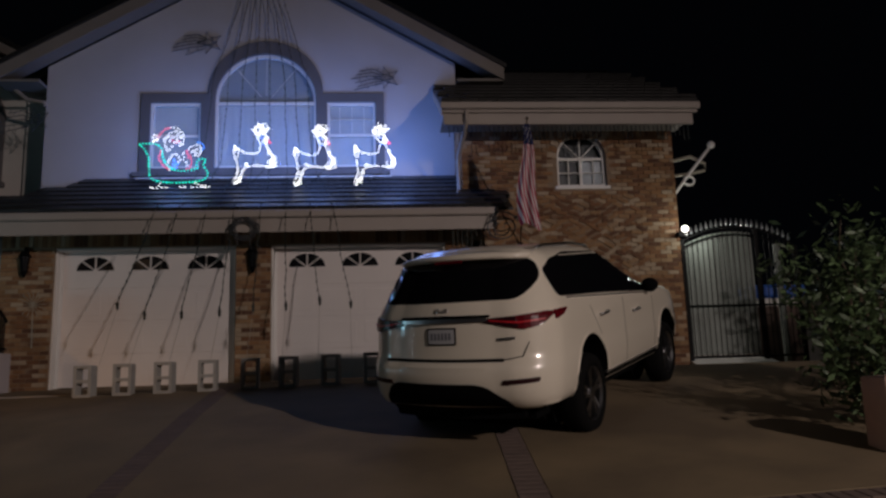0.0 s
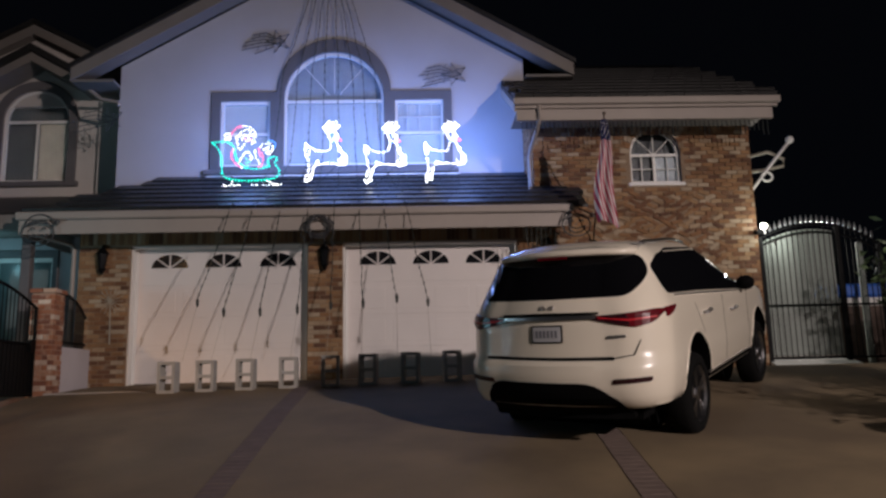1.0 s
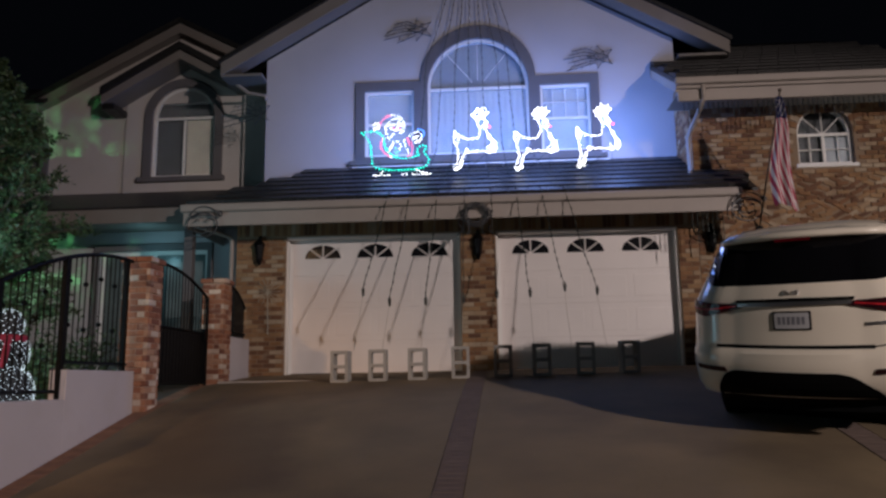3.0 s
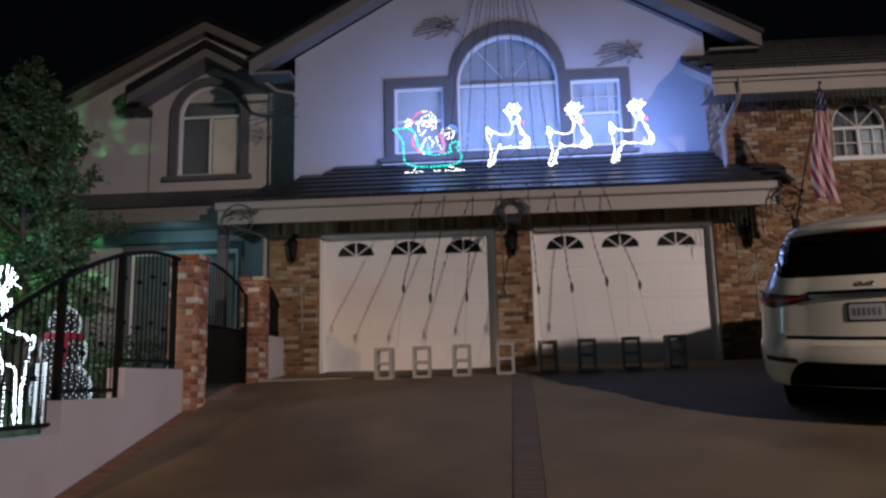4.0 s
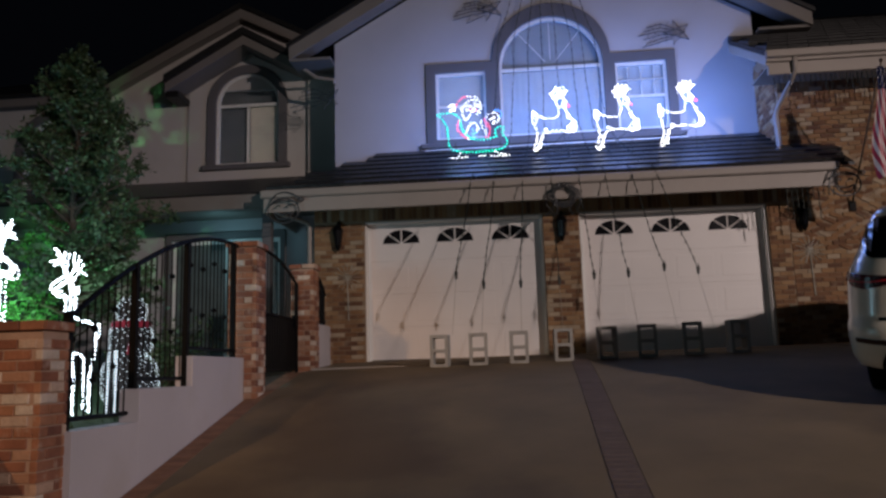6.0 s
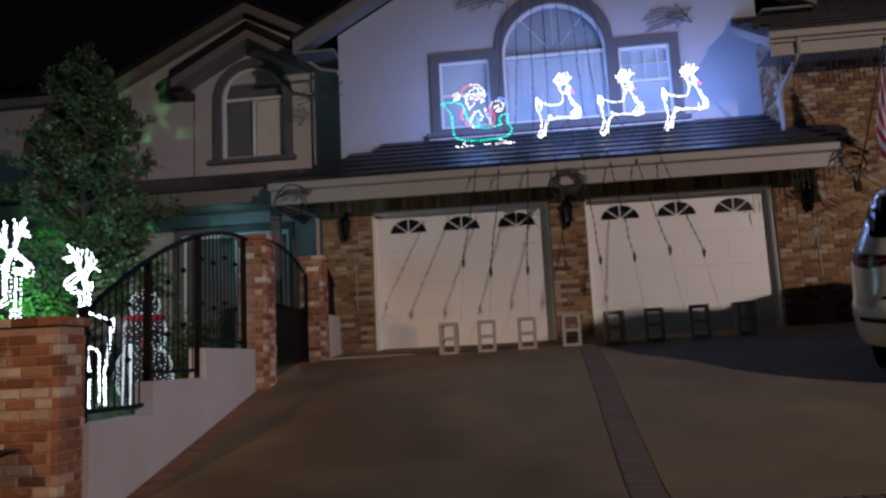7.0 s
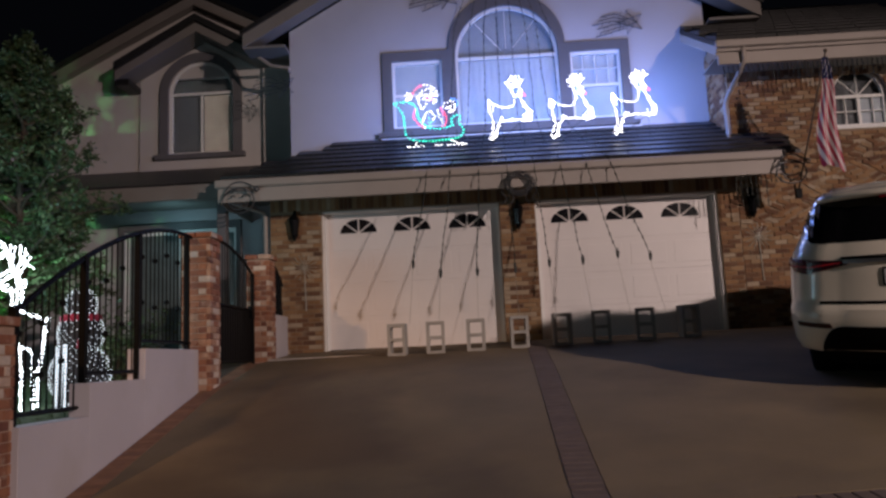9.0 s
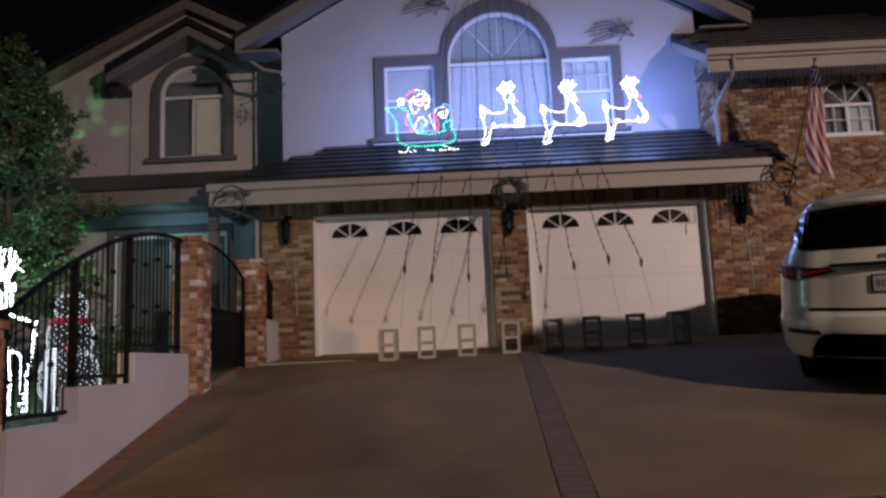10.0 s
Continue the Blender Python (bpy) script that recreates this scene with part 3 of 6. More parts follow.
# garage doors: sections with raised panels and fan lights
def garage_door(x0, x1, centres, label):
    d = new("garage_door")
    d.parent = house
    tagged(d, label)
    y = 0.22
    fans = [[(c + 0.33 * math.cos(a), 2.05 + 0.25 * math.sin(a)) for a in (math.pi * i / 16 for i in range(17))] for c in centres]
    heights = [0.02, 0.58, 1.16, 1.74, 2.40]
    for i in range(4):
        holes = fans if i == 3 else []
        part("door_section", plate(rect(x0 + 0.02, x1 - 0.02, heights[i] + 0.0012, heights[i + 1] - 0.0012), holes, y, y + 0.045), DOOR, d)
        if i < 3:
            n = 4
            w = (x1 - x0 - 0.1) / n
            for k in range(n):
                a = x0 + 0.05 + k * w
                bm = boxes((a + 0.07, a + w - 0.07, y - 0.004, y + 0.002, heights[i] + 0.10, heights[i + 1] - 0.10))
                bmesh.ops.bevel(bm, geom=[e for e in bm.edges if all(v.co.y < y - 0.003 for v in e.verts)], offset=0.003, segments=1, affect="EDGES")
                part("raised_panel", bm, DOOR, d)
    for c in centres:
        w = part("fan_light", plate([(c + 0.345 * math.cos(a), 2.045 + 0.262 * math.sin(a)) for a in (math.pi * i / 16 for i in range(17))], [], y + 0.02, y + 0.03), FANGLASS, d, "dark fan-shaped door window")
        for a in (45, 90, 135):
            bm = bmesh.new()
            p = Vector((c, y + 0.005, 2.05))
            tube(bm, [p, p + Vector((0.33 * math.cos(radians(a)), 0, 0.25 * math.sin(radians(a))))], 0.014, 5)
            part("spoke", bm, DOOR, w)
        part("rim", plate([(c + 0.36 * math.cos(a), 2.035 + 0.285 * math.sin(a)) for a in (math.pi * i / 16 for i in range(17))], [[(c + 0.325 * math.cos(a), 2.052 + 0.245 * math.sin(a)) for a in (math.pi * i / 16 for i in range(17))]], y - 0.006, y + 0.004), DOOR, w)
    # jambs and head
    part("jamb", boxes((x0, x0 + 0.03, 0.03, y + 0.05, -0.05, 2.42)), WHITE, d)
    part("jamb", boxes((x1 - 0.03, x1, 0.03, y + 0.05, -0.05, 2.42)), WHITE, d)
    part("head", boxes((x0 + 0.03, x1 - 0.03, 0.03, y + 0.05, 2.39, 2.42)), WHITE, d)
    part("stop_moulding", boxes((x0 + 0.03, x0 + 0.07, y - 0.03, y - 0.002, 0, 2.39)), WHITE, d)
    part("stop_moulding", boxes((x1 - 0.07, x1 - 0.03, y - 0.03, y - 0.002, 0, 2.39)), WHITE, d)
    return d


garage_door(*DOORS[0], (-2.78, -1.83, -0.86), "white sectional garage door with three fan windows")
garage_door(*DOORS[1], (0.93, 1.885, 2.84), "white sectional garage door with three fan windows")

# left wing: window bay with its own gable, wall set back, porch below
LW = arch(-6.98, -5.62, 4.22, 5.55, 0.66, 24)
LWO = arch(-7.17, -5.43, 4.20, 5.55, 0.85, 24)
FAR_IN, FAR_OUT = arch(-11.3, -9.5, 4.02, 4.85, 0.66, 24), arch(-11.5, -9.3, 4.0, 4.85, 0.86, 24)
bay = [(-7.60, 2.6), (-4.82, 2.6), (-4.82, 5.86), (-6.2, 6.62), (-7.60, 5.88)]
part("bay_wall", plate(bay, [LW], 2.15, 2.35), STUCCO_WING, house, "cream stucco bay over the porch")
part("bay_side_wall", boxes((-7.60, -7.40, 2.35, 3.2, 2.6, 5.8)), STUCCO_WING, house)
part("wing_link_wall", boxes((-4.95, -4.142, 2.02, 2.14, 2.6, 6.0)), STUCCO_WING, house)
part("bay_side_wall", boxes((-5.02, -4.82, 2.35, 2.9, 2.6, 5.8)), STUCCO_WING, house)
part("wing_back_wall", plate([(-14.0, 2.6), (-7.60, 2.6), (-7.60, 5.85), (-8.9, 5.95), (-14.0, 5.95)], [FAR_IN], 2.20, 2.40), STUCCO_WING, house, "cream stucco wall of the far wing")
part("bay_surround", soften(plate(LWO, [LW], 2.09, 2.15), 0.008), TRIM, house, "dark painted arch moulding")
part("bay_sill", soften(boxes((-7.26, -5.36, 2.04, 2.15, 4.10, 4.21)), 0.012), TRIM, house)
part("far_surround", soften(plate(FAR_OUT, [FAR_IN], 2.14, 2.20), 0.008), TRIM, house, "dark painted arch moulding of the far window")
window(-11.3, -9.5, 4.02, 4.85, 2.25, [(-11.27, -9.53, 4.80, 4.86), (-10.43, -10.37, 4.05, 4.80)], "dark arched window of the far wing behind the tree", blind=SCREEN, head=0.66)
bw = window(-6.98, -5.62, 4.22, 5.55, 2.2, [(-6.95, -5.65, 5.50, 5.56), (-6.33, -6.28, 4.25, 5.52)], "arched window, one half dark screen, one half pale blind", blind=SCREEN, head=0.66)
part("blind", boxes((-6.27, -5.66, 2.28, 2.29, 4.28, 5.50)), material("beige_blind", (0.42, 0.36, 0.28), 0.8, vary=0.08, bump=0.05), bw, "beige closed blind")
for s, xe, ze in ((-1, -7.87, 5.72), (1, -5.03, 5.99)):
    za, xa = 6.62, -6.2
    part("rake_board", soften(plate([(xa, za), (xa, za + 0.20), (xe, ze + 0.16), (xe, ze - 0.04)], [], 1.55, 1.60), 0.006), WING_BOARD, house, "taupe rake board of the bay")
    bm = bmesh.new()
    slab(bm, [(xa, 1.48, za + 0.36), (xe, 1.48, ze + 0.32), (xe, 4.2, ze + 0.32), (xa, 4.2, za + 0.36)][:: s], 0.15)
    part("bay_roof", bm, TILE, house)
    bm = bmesh.new()
    slab(bm, [(xa, 1.60, za + 0.05), (xe, 1.60, ze), (xe, 2.15, ze), (xa, 2.15, za + 0.05)][:: s], 0.02)
    part("soffit", bm, SOFFIT, house)
part("eave_return", soften(boxes((-7.87, -7.58, 1.58, 2.2, 5.58, 5.71)), 0.01), TILE, house)
# larger roof behind the bay and the level eave of the far wing
for s, xe, ze in ((-1, -9.75, 5.72), (1, -4.3, 6.34)):
    za, xa = 7.42, -6.42
    part("rake_board", soften(plate([(xa, za), (xa, za + 0.22), (xe, ze + 0.2), (xe, ze - 0.02)], [], 1.98, 2.03), 0.006), WING_BOARD, house, "taupe rake board of the wing")
    bm = bmesh.new()
    slab(bm, [(xa, 1.92, za + 0.33), (xe, 1.92, ze + 0.31), (xe, 8, ze + 0.31), (xa, 8, za + 0.33)][:: s], 0.10)
    part("wing_roof", bm, TILE, house, "dark tiled wing roof")
    bm = bmesh.new()
    slab(bm, [(xa, 2.03, za + 0.05), (xe, 2.03, ze), (xe, 2.42, ze), (xa, 2.42, za + 0.05)][:: s], 0.02)
    part("soffit", bm, SOFFIT, house)
part("gable_infill", plate([(-9.3, 5.96), (-7.6, 5.87), (-4.9, 5.9), (-4.6, 6.5), (-6.42, 7.42)], [], 2.22, 2.34), STUCCO_WING, house)
part("wing_fascia", soften(boxes((-14.2, -9.5, 1.92, 1.98, 5.72, 5.92)), 0.006), WING_BOARD, house)
part("soffit", boxes((-14.2, -9.5, 1.98, 2.4, 5.74, 5.76)), SOFFIT, house)
bm = bmesh.new()
slab(bm, [(-14.2, 1.84, 5.97), (-9.3, 1.84, 5.97), (-9.3, 6, 7.95), (-14.2, 6, 7.95)], 0.08)
part("wing_roof", bm, TILE, house)
# porch roof and entry
bm = bmesh.new()
slab(bm, [(-14.0, -0.35, 2.98), (-4.90, -0.35, 2.98), (-4.90, 2.15, 3.90), (-14.0, 2.15, 3.90)], 0.06)
slab(bm, [(-14.0, 2.15, 3.90), (-7.6, 2.15, 3.90), (-7.6, 2.205, 3.92), (-14.0, 2.205, 3.92)], 0.06)
part("porch_roof", bm, TILE, house, "dark tiled porch roof")
part("porch_beam", soften(boxes((-14.0, -4.9, -0.40, -0.2, 2.68, 2.94)), 0.01), WING_BOARD, house, "taupe porch beam")
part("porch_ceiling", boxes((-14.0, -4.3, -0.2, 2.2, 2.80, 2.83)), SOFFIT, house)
ENTRY = rect(-7.35, -5.2, 0.0, 2.42)
part("entry_wall", plate(rect(-14.0, -4.29, -0.2, 2.85), [ENTRY], 1.0, 1.2), STUCCO, house, "stucco entry wall under the porch")
part("entry_frame", soften(plate(rect(-7.45, -5.1, -0.05, 2.55), [ENTRY], 0.93, 1.0), 0.008), TRIM, house)
entry = new("entry_window")
entry.parent = house
tagged(entry, "glazed entry with white frame, teal light on the glass")
part("window_frame", plate(ENTRY, [rect(-7.28, -6.32, 0.05, 2.34), rect(-6.24, -5.27, 0.05, 2.34)], 1.05, 1.12), WHITE, entry)
for a, b in ((-7.28, -6.32), (-6.24, -5.27)):
    part("pane", boxes((a, b, 1.08, 1.085, 0.05, 2.34)), ENTRY_GLASS, entry)
part("porch_post", soften(boxes((-5.12, -4.96, -0.36, -0.2, -0.1, 2.70)), 0.01), TRIM, house, "dark porch post")


def downspout(pts, label):
    bm = bmesh.new()
    tube(bm, pts, 0.04, 8)
    return part("downspout", bm, FASCIA, house, label, smooth=True)


downspout([(3.80, -0.9, 4.62), (3.80, -0.88, 4.42), (3.78, -0.72, 4.28), (3.72, -0.16, 4.02), (3.71, -0.07, 3.92), (3.71, -0.07, 3.36), (3.68, -0.16, 3.31)], "white metal downspout on the brick corner")
downspout([(-4.9, 1.1, 5.95), (-4.8, 1.1, 5.8), (-4.5, 1.0, 5.55), (-4.16, 0.98, 5.47), (-4.14, 0.96, 5.4)], "white metal downspout under the rake")
downspout([(-4.78, -0.75, 2.66), (-4.74, -0.6, 2.52), (-4.40, -0.1, 2.44), (-4.36, -0.06, 2.36), (-4.36, -0.06, 0.0)], "white metal downspout at the garage corner")


# ---- white estate car, parked nose to the house ----
LEVELS = [  # height, half width, rear end, front end, corner radius
    (0.33, 0.84, -0.86, 3.60, 0.28), (0.37, 0.92, -0.98, 3.74, 0.34), (0.46, 0.96, -1.06, 3.84, 0.41), (0.62, 0.978, -1.10, 3.88, 0.45),
    (0.72, 0.978, -1.09, 3.88, 0.46), (0.76, 0.972, -1.045, 3.87, 0.45), (0.90, 0.968, -1.03, 3.84, 0.45), (1.04, 0.962, -1.02, 3.72, 0.45),
    (1.12, 0.955, -1.01, 3.40, 0.45), (1.18, 0.935, -0.99, 2.75, 0.45), (1.24, 0.905, -0.965, 2.45, 0.44), (1.30, 0.875, -0.935, 2.28, 0.43),
    (1.42, 0.825, -0.86, 1.95, 0.41), (1.53, 0.79, -0.78, 1.68, 0.38), (1.61, 0.75, -0.72, 1.45, 0.35), (1.67, 0.69, -0.66, 1.18, 0.31),
    (1.712, 0.555, -0.57, 0.85, 0.27), (1.738, 0.36, -0.40, 0.55, 0.2), (1.745, 0.12, -0.2, 0.3, 0.08)]


def level(z):
    for a, b in zip(LEVELS, LEVELS[1:]):
        if z <= b[0]:
            k = max(0.0, (z - a[0]) / (b[0] - a[0]))
            return [p + (q - p) * k for p, q in zip(a, b)]
    return list(LEVELS[-1])


def hull(z, grow=0.0, n_rear=9, n_corner=8, n_side=18):
    """Half outline of the body in plan at one height, from the middle of the tail round to the middle of the nose."""
    _, w, r, f, c = level(z)
    w, r, f = w + grow, r - grow, f + grow
    bow = 0.075
    out = [((w - c) * i / n_rear, r - bow * (1 - (i / n_rear) ** 2)) for i in range(n_rear)]
    out += [(w - c + c * math.sin(a), r + c - c * math.cos(a)) for a in (math.pi / 2 * i / n_corner for i in range(n_corner + 1))]
    y0, cf = r + c, min(0.62, 0.6 * w)
    y1 = max(y0 + 0.05, f - cf)
    out += [(w - 0.012 * (i / n_side) ** 2, y0 + (y1 - y0) * i / n_side) for i in range(1, n_side)]
    w2 = w - 0.012
    out += [(w2 - cf + cf * math.cos(a), y1 + cf * math.sin(a) * 0.9) for a in (math.pi / 2 * i / 6 for i in range(7))]
    out += [((w2 - cf) * (1 - i / 4), y1 + cf * 0.9 + 0.06 * math.sin(math.pi / 2 * i / 4)) for i in range(1, 5)]
    return out


def rear_y(x, z, grow=0.0):
    pts = hull(z, grow)
    x = abs(x)
    for (xa, ya), (xb, yb) in zip(pts, pts[1:]):
        if xa <= x <= xb:
            return ya + (yb - ya) * (x - xa) / max(1e-6, xb - xa)
    return pts[17][1]


def side_x(y, z, grow=0.0):
    pts = hull(z, grow)
    best = pts[17][0]
    for (xa, ya), (xb, yb) in zip(pts[9:], pts[10:]):
        if ya <= y <= yb:
            return xa + (xb - xa) * (y - ya) / max(1e-6, yb - ya)
    return best


def round_poly(pts, r=0.04, n=4):
    """A polygon with rounded corners."""
    out = []
    for i, p in enumerate(pts):
        a, b = Vector(pts[i - 1]), Vector(pts[(i + 1) % len(pts)])
        p = Vector(p)
        k = min(r, (a - p).length * 0.45, (b - p).length * 0.45)
        s, e = p + (a - p).normalized() * k, p + (b - p).normalized() * k
        out += [tuple((1 - t) ** 2 * s + 2 * t * (1 - t) * p + t * t * e) for t in (j / n for j in range(n + 1))]
    return out


def fitted(poly, where, proud, thick=0.02, cell=0.05):
    """A panel of the given outline laid on the body: where(u, v, grow) gives the place on the skin."""
    bm = bmesh.new()
    vs = [bm.verts.new((u, 0, v)) for u, v in poly]
    bm.faces.new(vs)
    us, ws = [p[0] for p in poly], [p[1] for p in poly]
    for lo, hi, no in ((min(us), max(us), (1, 0, 0)), (min(ws), max(ws), (0, 0, 1))):
        k = lo + cell
        while k < hi:
            bmesh.ops.bisect_plane(bm, geom=bm.verts[:] + bm.edges[:] + bm.faces[:], plane_co=(k * no[0], 0, k * no[2]), plane_no=no)
            k += cell
    got = bmesh.ops.extrude_face_region(bm, geom=list(bm.faces))
    back = {v for v in got["geom"] if isinstance(v, bmesh.types.BMVert)}
    for v in bm.verts:
        v.co = Vector(where(v.co.x, v.co.z, -thick if v in back else proud))
    return bm


def on_rear(u, v, g):
    return (u, rear_y(u, v, g), v)


def on_right(u, v, g):
    return (side_x(u, v, g), u, v)


def on_left(u, v, g):
    return (-side_x(u, v, g), u, v)


car = thing("car", "white sport utility car parked on the driveway, tail lamps off", "car")
bm = bmesh.new()
zs = []
for a, b in zip(LEVELS, LEVELS[1:]):
    k = 2 if b[0] - a[0] > 0.09 else 1
    zs += [a[0] + (b[0] - a[0]) * i / k for i in range(k)]
zs.append(LEVELS[-1][0])
rings = []
for z in zs:
    half = hull(z)
    ring = half + [(-x, y) for x, y in half[-2:0:-1]]
    rings.append([bm.verts.new((x, y, z)) for x, y in ring])
for A, B in zip(rings, rings[1:]):
    n = len(A)
    for j in range(n):
        bm.faces.new((A[j], A[(j + 1) % n], B[(j + 1) % n], B[j]))
bm.faces.new(rings[0][::-1])
bm.faces.new(rings[-1])
body = part("body", bm, CAR, car, "glossy white car body", smooth=True)


def cut(target, cutters):
    """Takes the cutters' shapes out of the target's mesh for good."""
    obs = []
    for bm in cutters:
        bmesh.ops.recalc_face_normals(bm, faces=bm.faces)
        me = bpy.data.meshes.new("cutter")
        bm.to_mesh(me)
        bm.free()
        obs.append(new("cutter", me))
        mod = target.modifiers.new("cut", "BOOLEAN")
        mod.operation, mod.object, mod.solver = "DIFFERENCE", obs[-1], "EXACT"
    bpy.context.view_layer.update()
    done = bpy.data.meshes.new_from_object(target.evaluated_get(bpy.context.evaluated_depsgraph_get()))
    target.modifiers.clear()
    # keep the shell alone
    bm = bmesh.new()
    bm.from_mesh(done)
    todo, best = set(bm.verts), []
    while todo:
        seed = todo.pop()
        group, front = [seed], [seed]
        while front:
            v = front.pop()
            for e in v.link_edges:
                o = e.other_vert(v)
                if o in todo:
                    todo.discard(o)
                    group.append(o)
                    front.append(o)
        if len(group) > len(best):
            best = group
    keep = set(best)
    bmesh.ops.delete(bm, geom=[v for v in bm.verts if v not in keep], context="VERTS")
    bm.to_mesh(done)
    bm.free()
    target.data = done
    for ob in obs:
        bpy.data.objects.remove(ob)


def drum(x0, x1, y, z, r, n=40):
    bm = bmesh.new()
    bmesh.ops.create_cone(bm, cap_ends=True, segments=n, radius1=r, radius2=r, depth=x1 - x0, matrix=Matrix.Translation(((x0 + x1) / 2, y, z)) @ pose(0, 0, 0, 0, 90, 0))
    return bm


AXLES = (0.10, 2.9)
cut(body, [drum(s * 0.80 - 0.25, s * 0.80 + 0.25, y, 0.415, 0.44) for y in AXLES for s in (-1, 1)])
for p in body.data.polygons:
    p.use_smooth = True
bm = bmesh.new()
bm.from_mesh(body.data)
for e in bm.edges:
    e.smooth = not (len(e.link_faces) == 2 and e.calc_face_angle(0.0) > radians(40))
bm.to_mesh(body.data)
bm.free()
body.data.materials.append(BLACK_PLASTIC)
for p in body.data.polygons:
    if any(math.hypot(p.center.y - y, p.center.z - 0.415) < 0.443 and abs(p.normal.x) < 0.6 for y in AXLES):
        p.material_index = 1
for y in AXLES:
    bm = drum(-0.55, 0.55, y, 0.415, 0.435, 24)
    part("wheel_well", bm, BLACK_PLASTIC, car)
    for s in (-1, 1):
        pts = [(0.455 * math.cos(a), 0.455 * math.sin(a)) for a in (math.pi * (-0.04 + 1.08 * i / 24) for i in range(25))]
        bm = bmesh.new()
        tube(bm, [(s * (side_x(y + c, 0.415 + d) - 0.008), y + c, 0.415 + d) for c, d in pts], 0.016, 6)
        part("arch_lip", bm, CAR, car, smooth=True)


def wheel_part(x, y, s):
    w = new("wheel")
    w.parent = car
    w.matrix_basis = pose(x, y, 0.345 if y < 1 else 0.362, 0, 0, 0 if s > 0 else 180) @ Matrix.Scale(1.05, 4)
    prof = [(-0.11, 0.25), (-0.118, 0.31), (-0.10, 0.352), (-0.06, 0.37), (0.06, 0.37), (0.10, 0.352), (0.118, 0.31), (0.11, 0.25)]
    bm = bmesh.new()
    rings = [[bm.verts.new((a, r * math.cos(t), r * math.sin(t))) for a, r in prof] for t in (2 * math.pi * i / 40 for i in range(40))]
    for i in range(40):
        A, B = rings[i], rings[(i + 1) % 40]
        for j in range(len(prof)):
            bm.faces.new((A[j], A[(j + 1) % len(prof)], B[(j + 1) % len(prof)], B[j]))
    part("tyre", bm, TYRE, w, smooth=True)
    bm = bmesh.new()
    prof = [(0.085, 0.262), (0.10, 0.262), (0.105, 0.245), (0.08, 0.235), (-0.05, 0.23), (-0.05, 0.255)]
    rings = [[bm.verts.new((a, r * math.cos(t), r * math.sin(t))) for a, r in prof] for t in (2 * math.pi * i / 40 for i in range(40))]
    for i in range(40):
        A, B = rings[i], rings[(i + 1) % 40]
        for j in range(len(prof)):
            bm.faces.new((A[j], A[(j + 1) % len(prof)], B[(j + 1) % len(prof)], B[j]))
    for k in range(10):
        a = 2 * math.pi * (k // 2) / 5 + (0.16 if k % 2 else -0.16)
        box(bm, 0.045, 0.085, -0.018, 0.018, 0.03, 0.245, Euler((a, 0, 0)).to_matrix().to_4x4())
    bmesh.ops.create_cone(bm, cap_ends=True, segments=16, radius1=0.075, radius2=0.055, depth=0.05, matrix=Matrix.Translation((0.075, 0, 0)) @ pose(0, 0, 0, 0, 90, 0))
    part("rim", bm, ALLOY, w, "alloy rim with paired spokes")
    part("brake_disc", drum(-0.02, 0.01, 0, 0, 0.19, 24), BLACK_PLASTIC, w)


for y in AXLES:
    for s in (-1, 1):
        wheel_part(s * 0.835, y, s)

# tail
part("rear_window", fitted(round_poly([(-0.75, 1.265), (0.70, 1.265), (0.80, 1.42), (0.71, 1.61), (0, 1.64), (-0.71, 1.61), (-0.82, 1.44)], 0.1), on_rear, 0.004), CAR_GLASS, car, "black tinted rear window wrapping the corners", smooth=False)
bm = bmesh.new()
top = [(x, rear_y(x, 1.60) - 0.10 + 0.05 * abs(x / 0.68) ** 3, 1.655 - 0.02 * (x / 0.68) ** 2) for x in [-0.68 + 0.085 * i for i in range(17)]]
ring = [[bm.verts.new(p) for p in ((x, y, z), (x, y + 0.30, z + 0.055), (x, y + 0.30, z - 0.02), (x, y + 0.02, z - 0.035))] for x, y, z in top]
for A, B in zip(ring, ring[1:]):
    for j in range(4):
        bm.faces.new((A[j], A[(j + 1) % 4], B[(j + 1) % 4], B[j]))
bm.faces.new(ring[0])
bm.faces.new(ring[-1][::-1])
part("roof_spoiler", bm, CAR, car, smooth=True)
part("brake_light", boxes((-0.14, 0.14, rear_y(0, 1.60) - 0.085, rear_y(0, 1.60) - 0.06, 1.600, 1.622)), LENS, car, "slim high brake light")
TAIL = [(0.40, 1.088), (0.58, 1.05), (0.76, 1.015), (0.88, 1.04), (0.951, 1.135), (0.90, 1.15), (0.70, 1.132), (0.42, 1.118)]
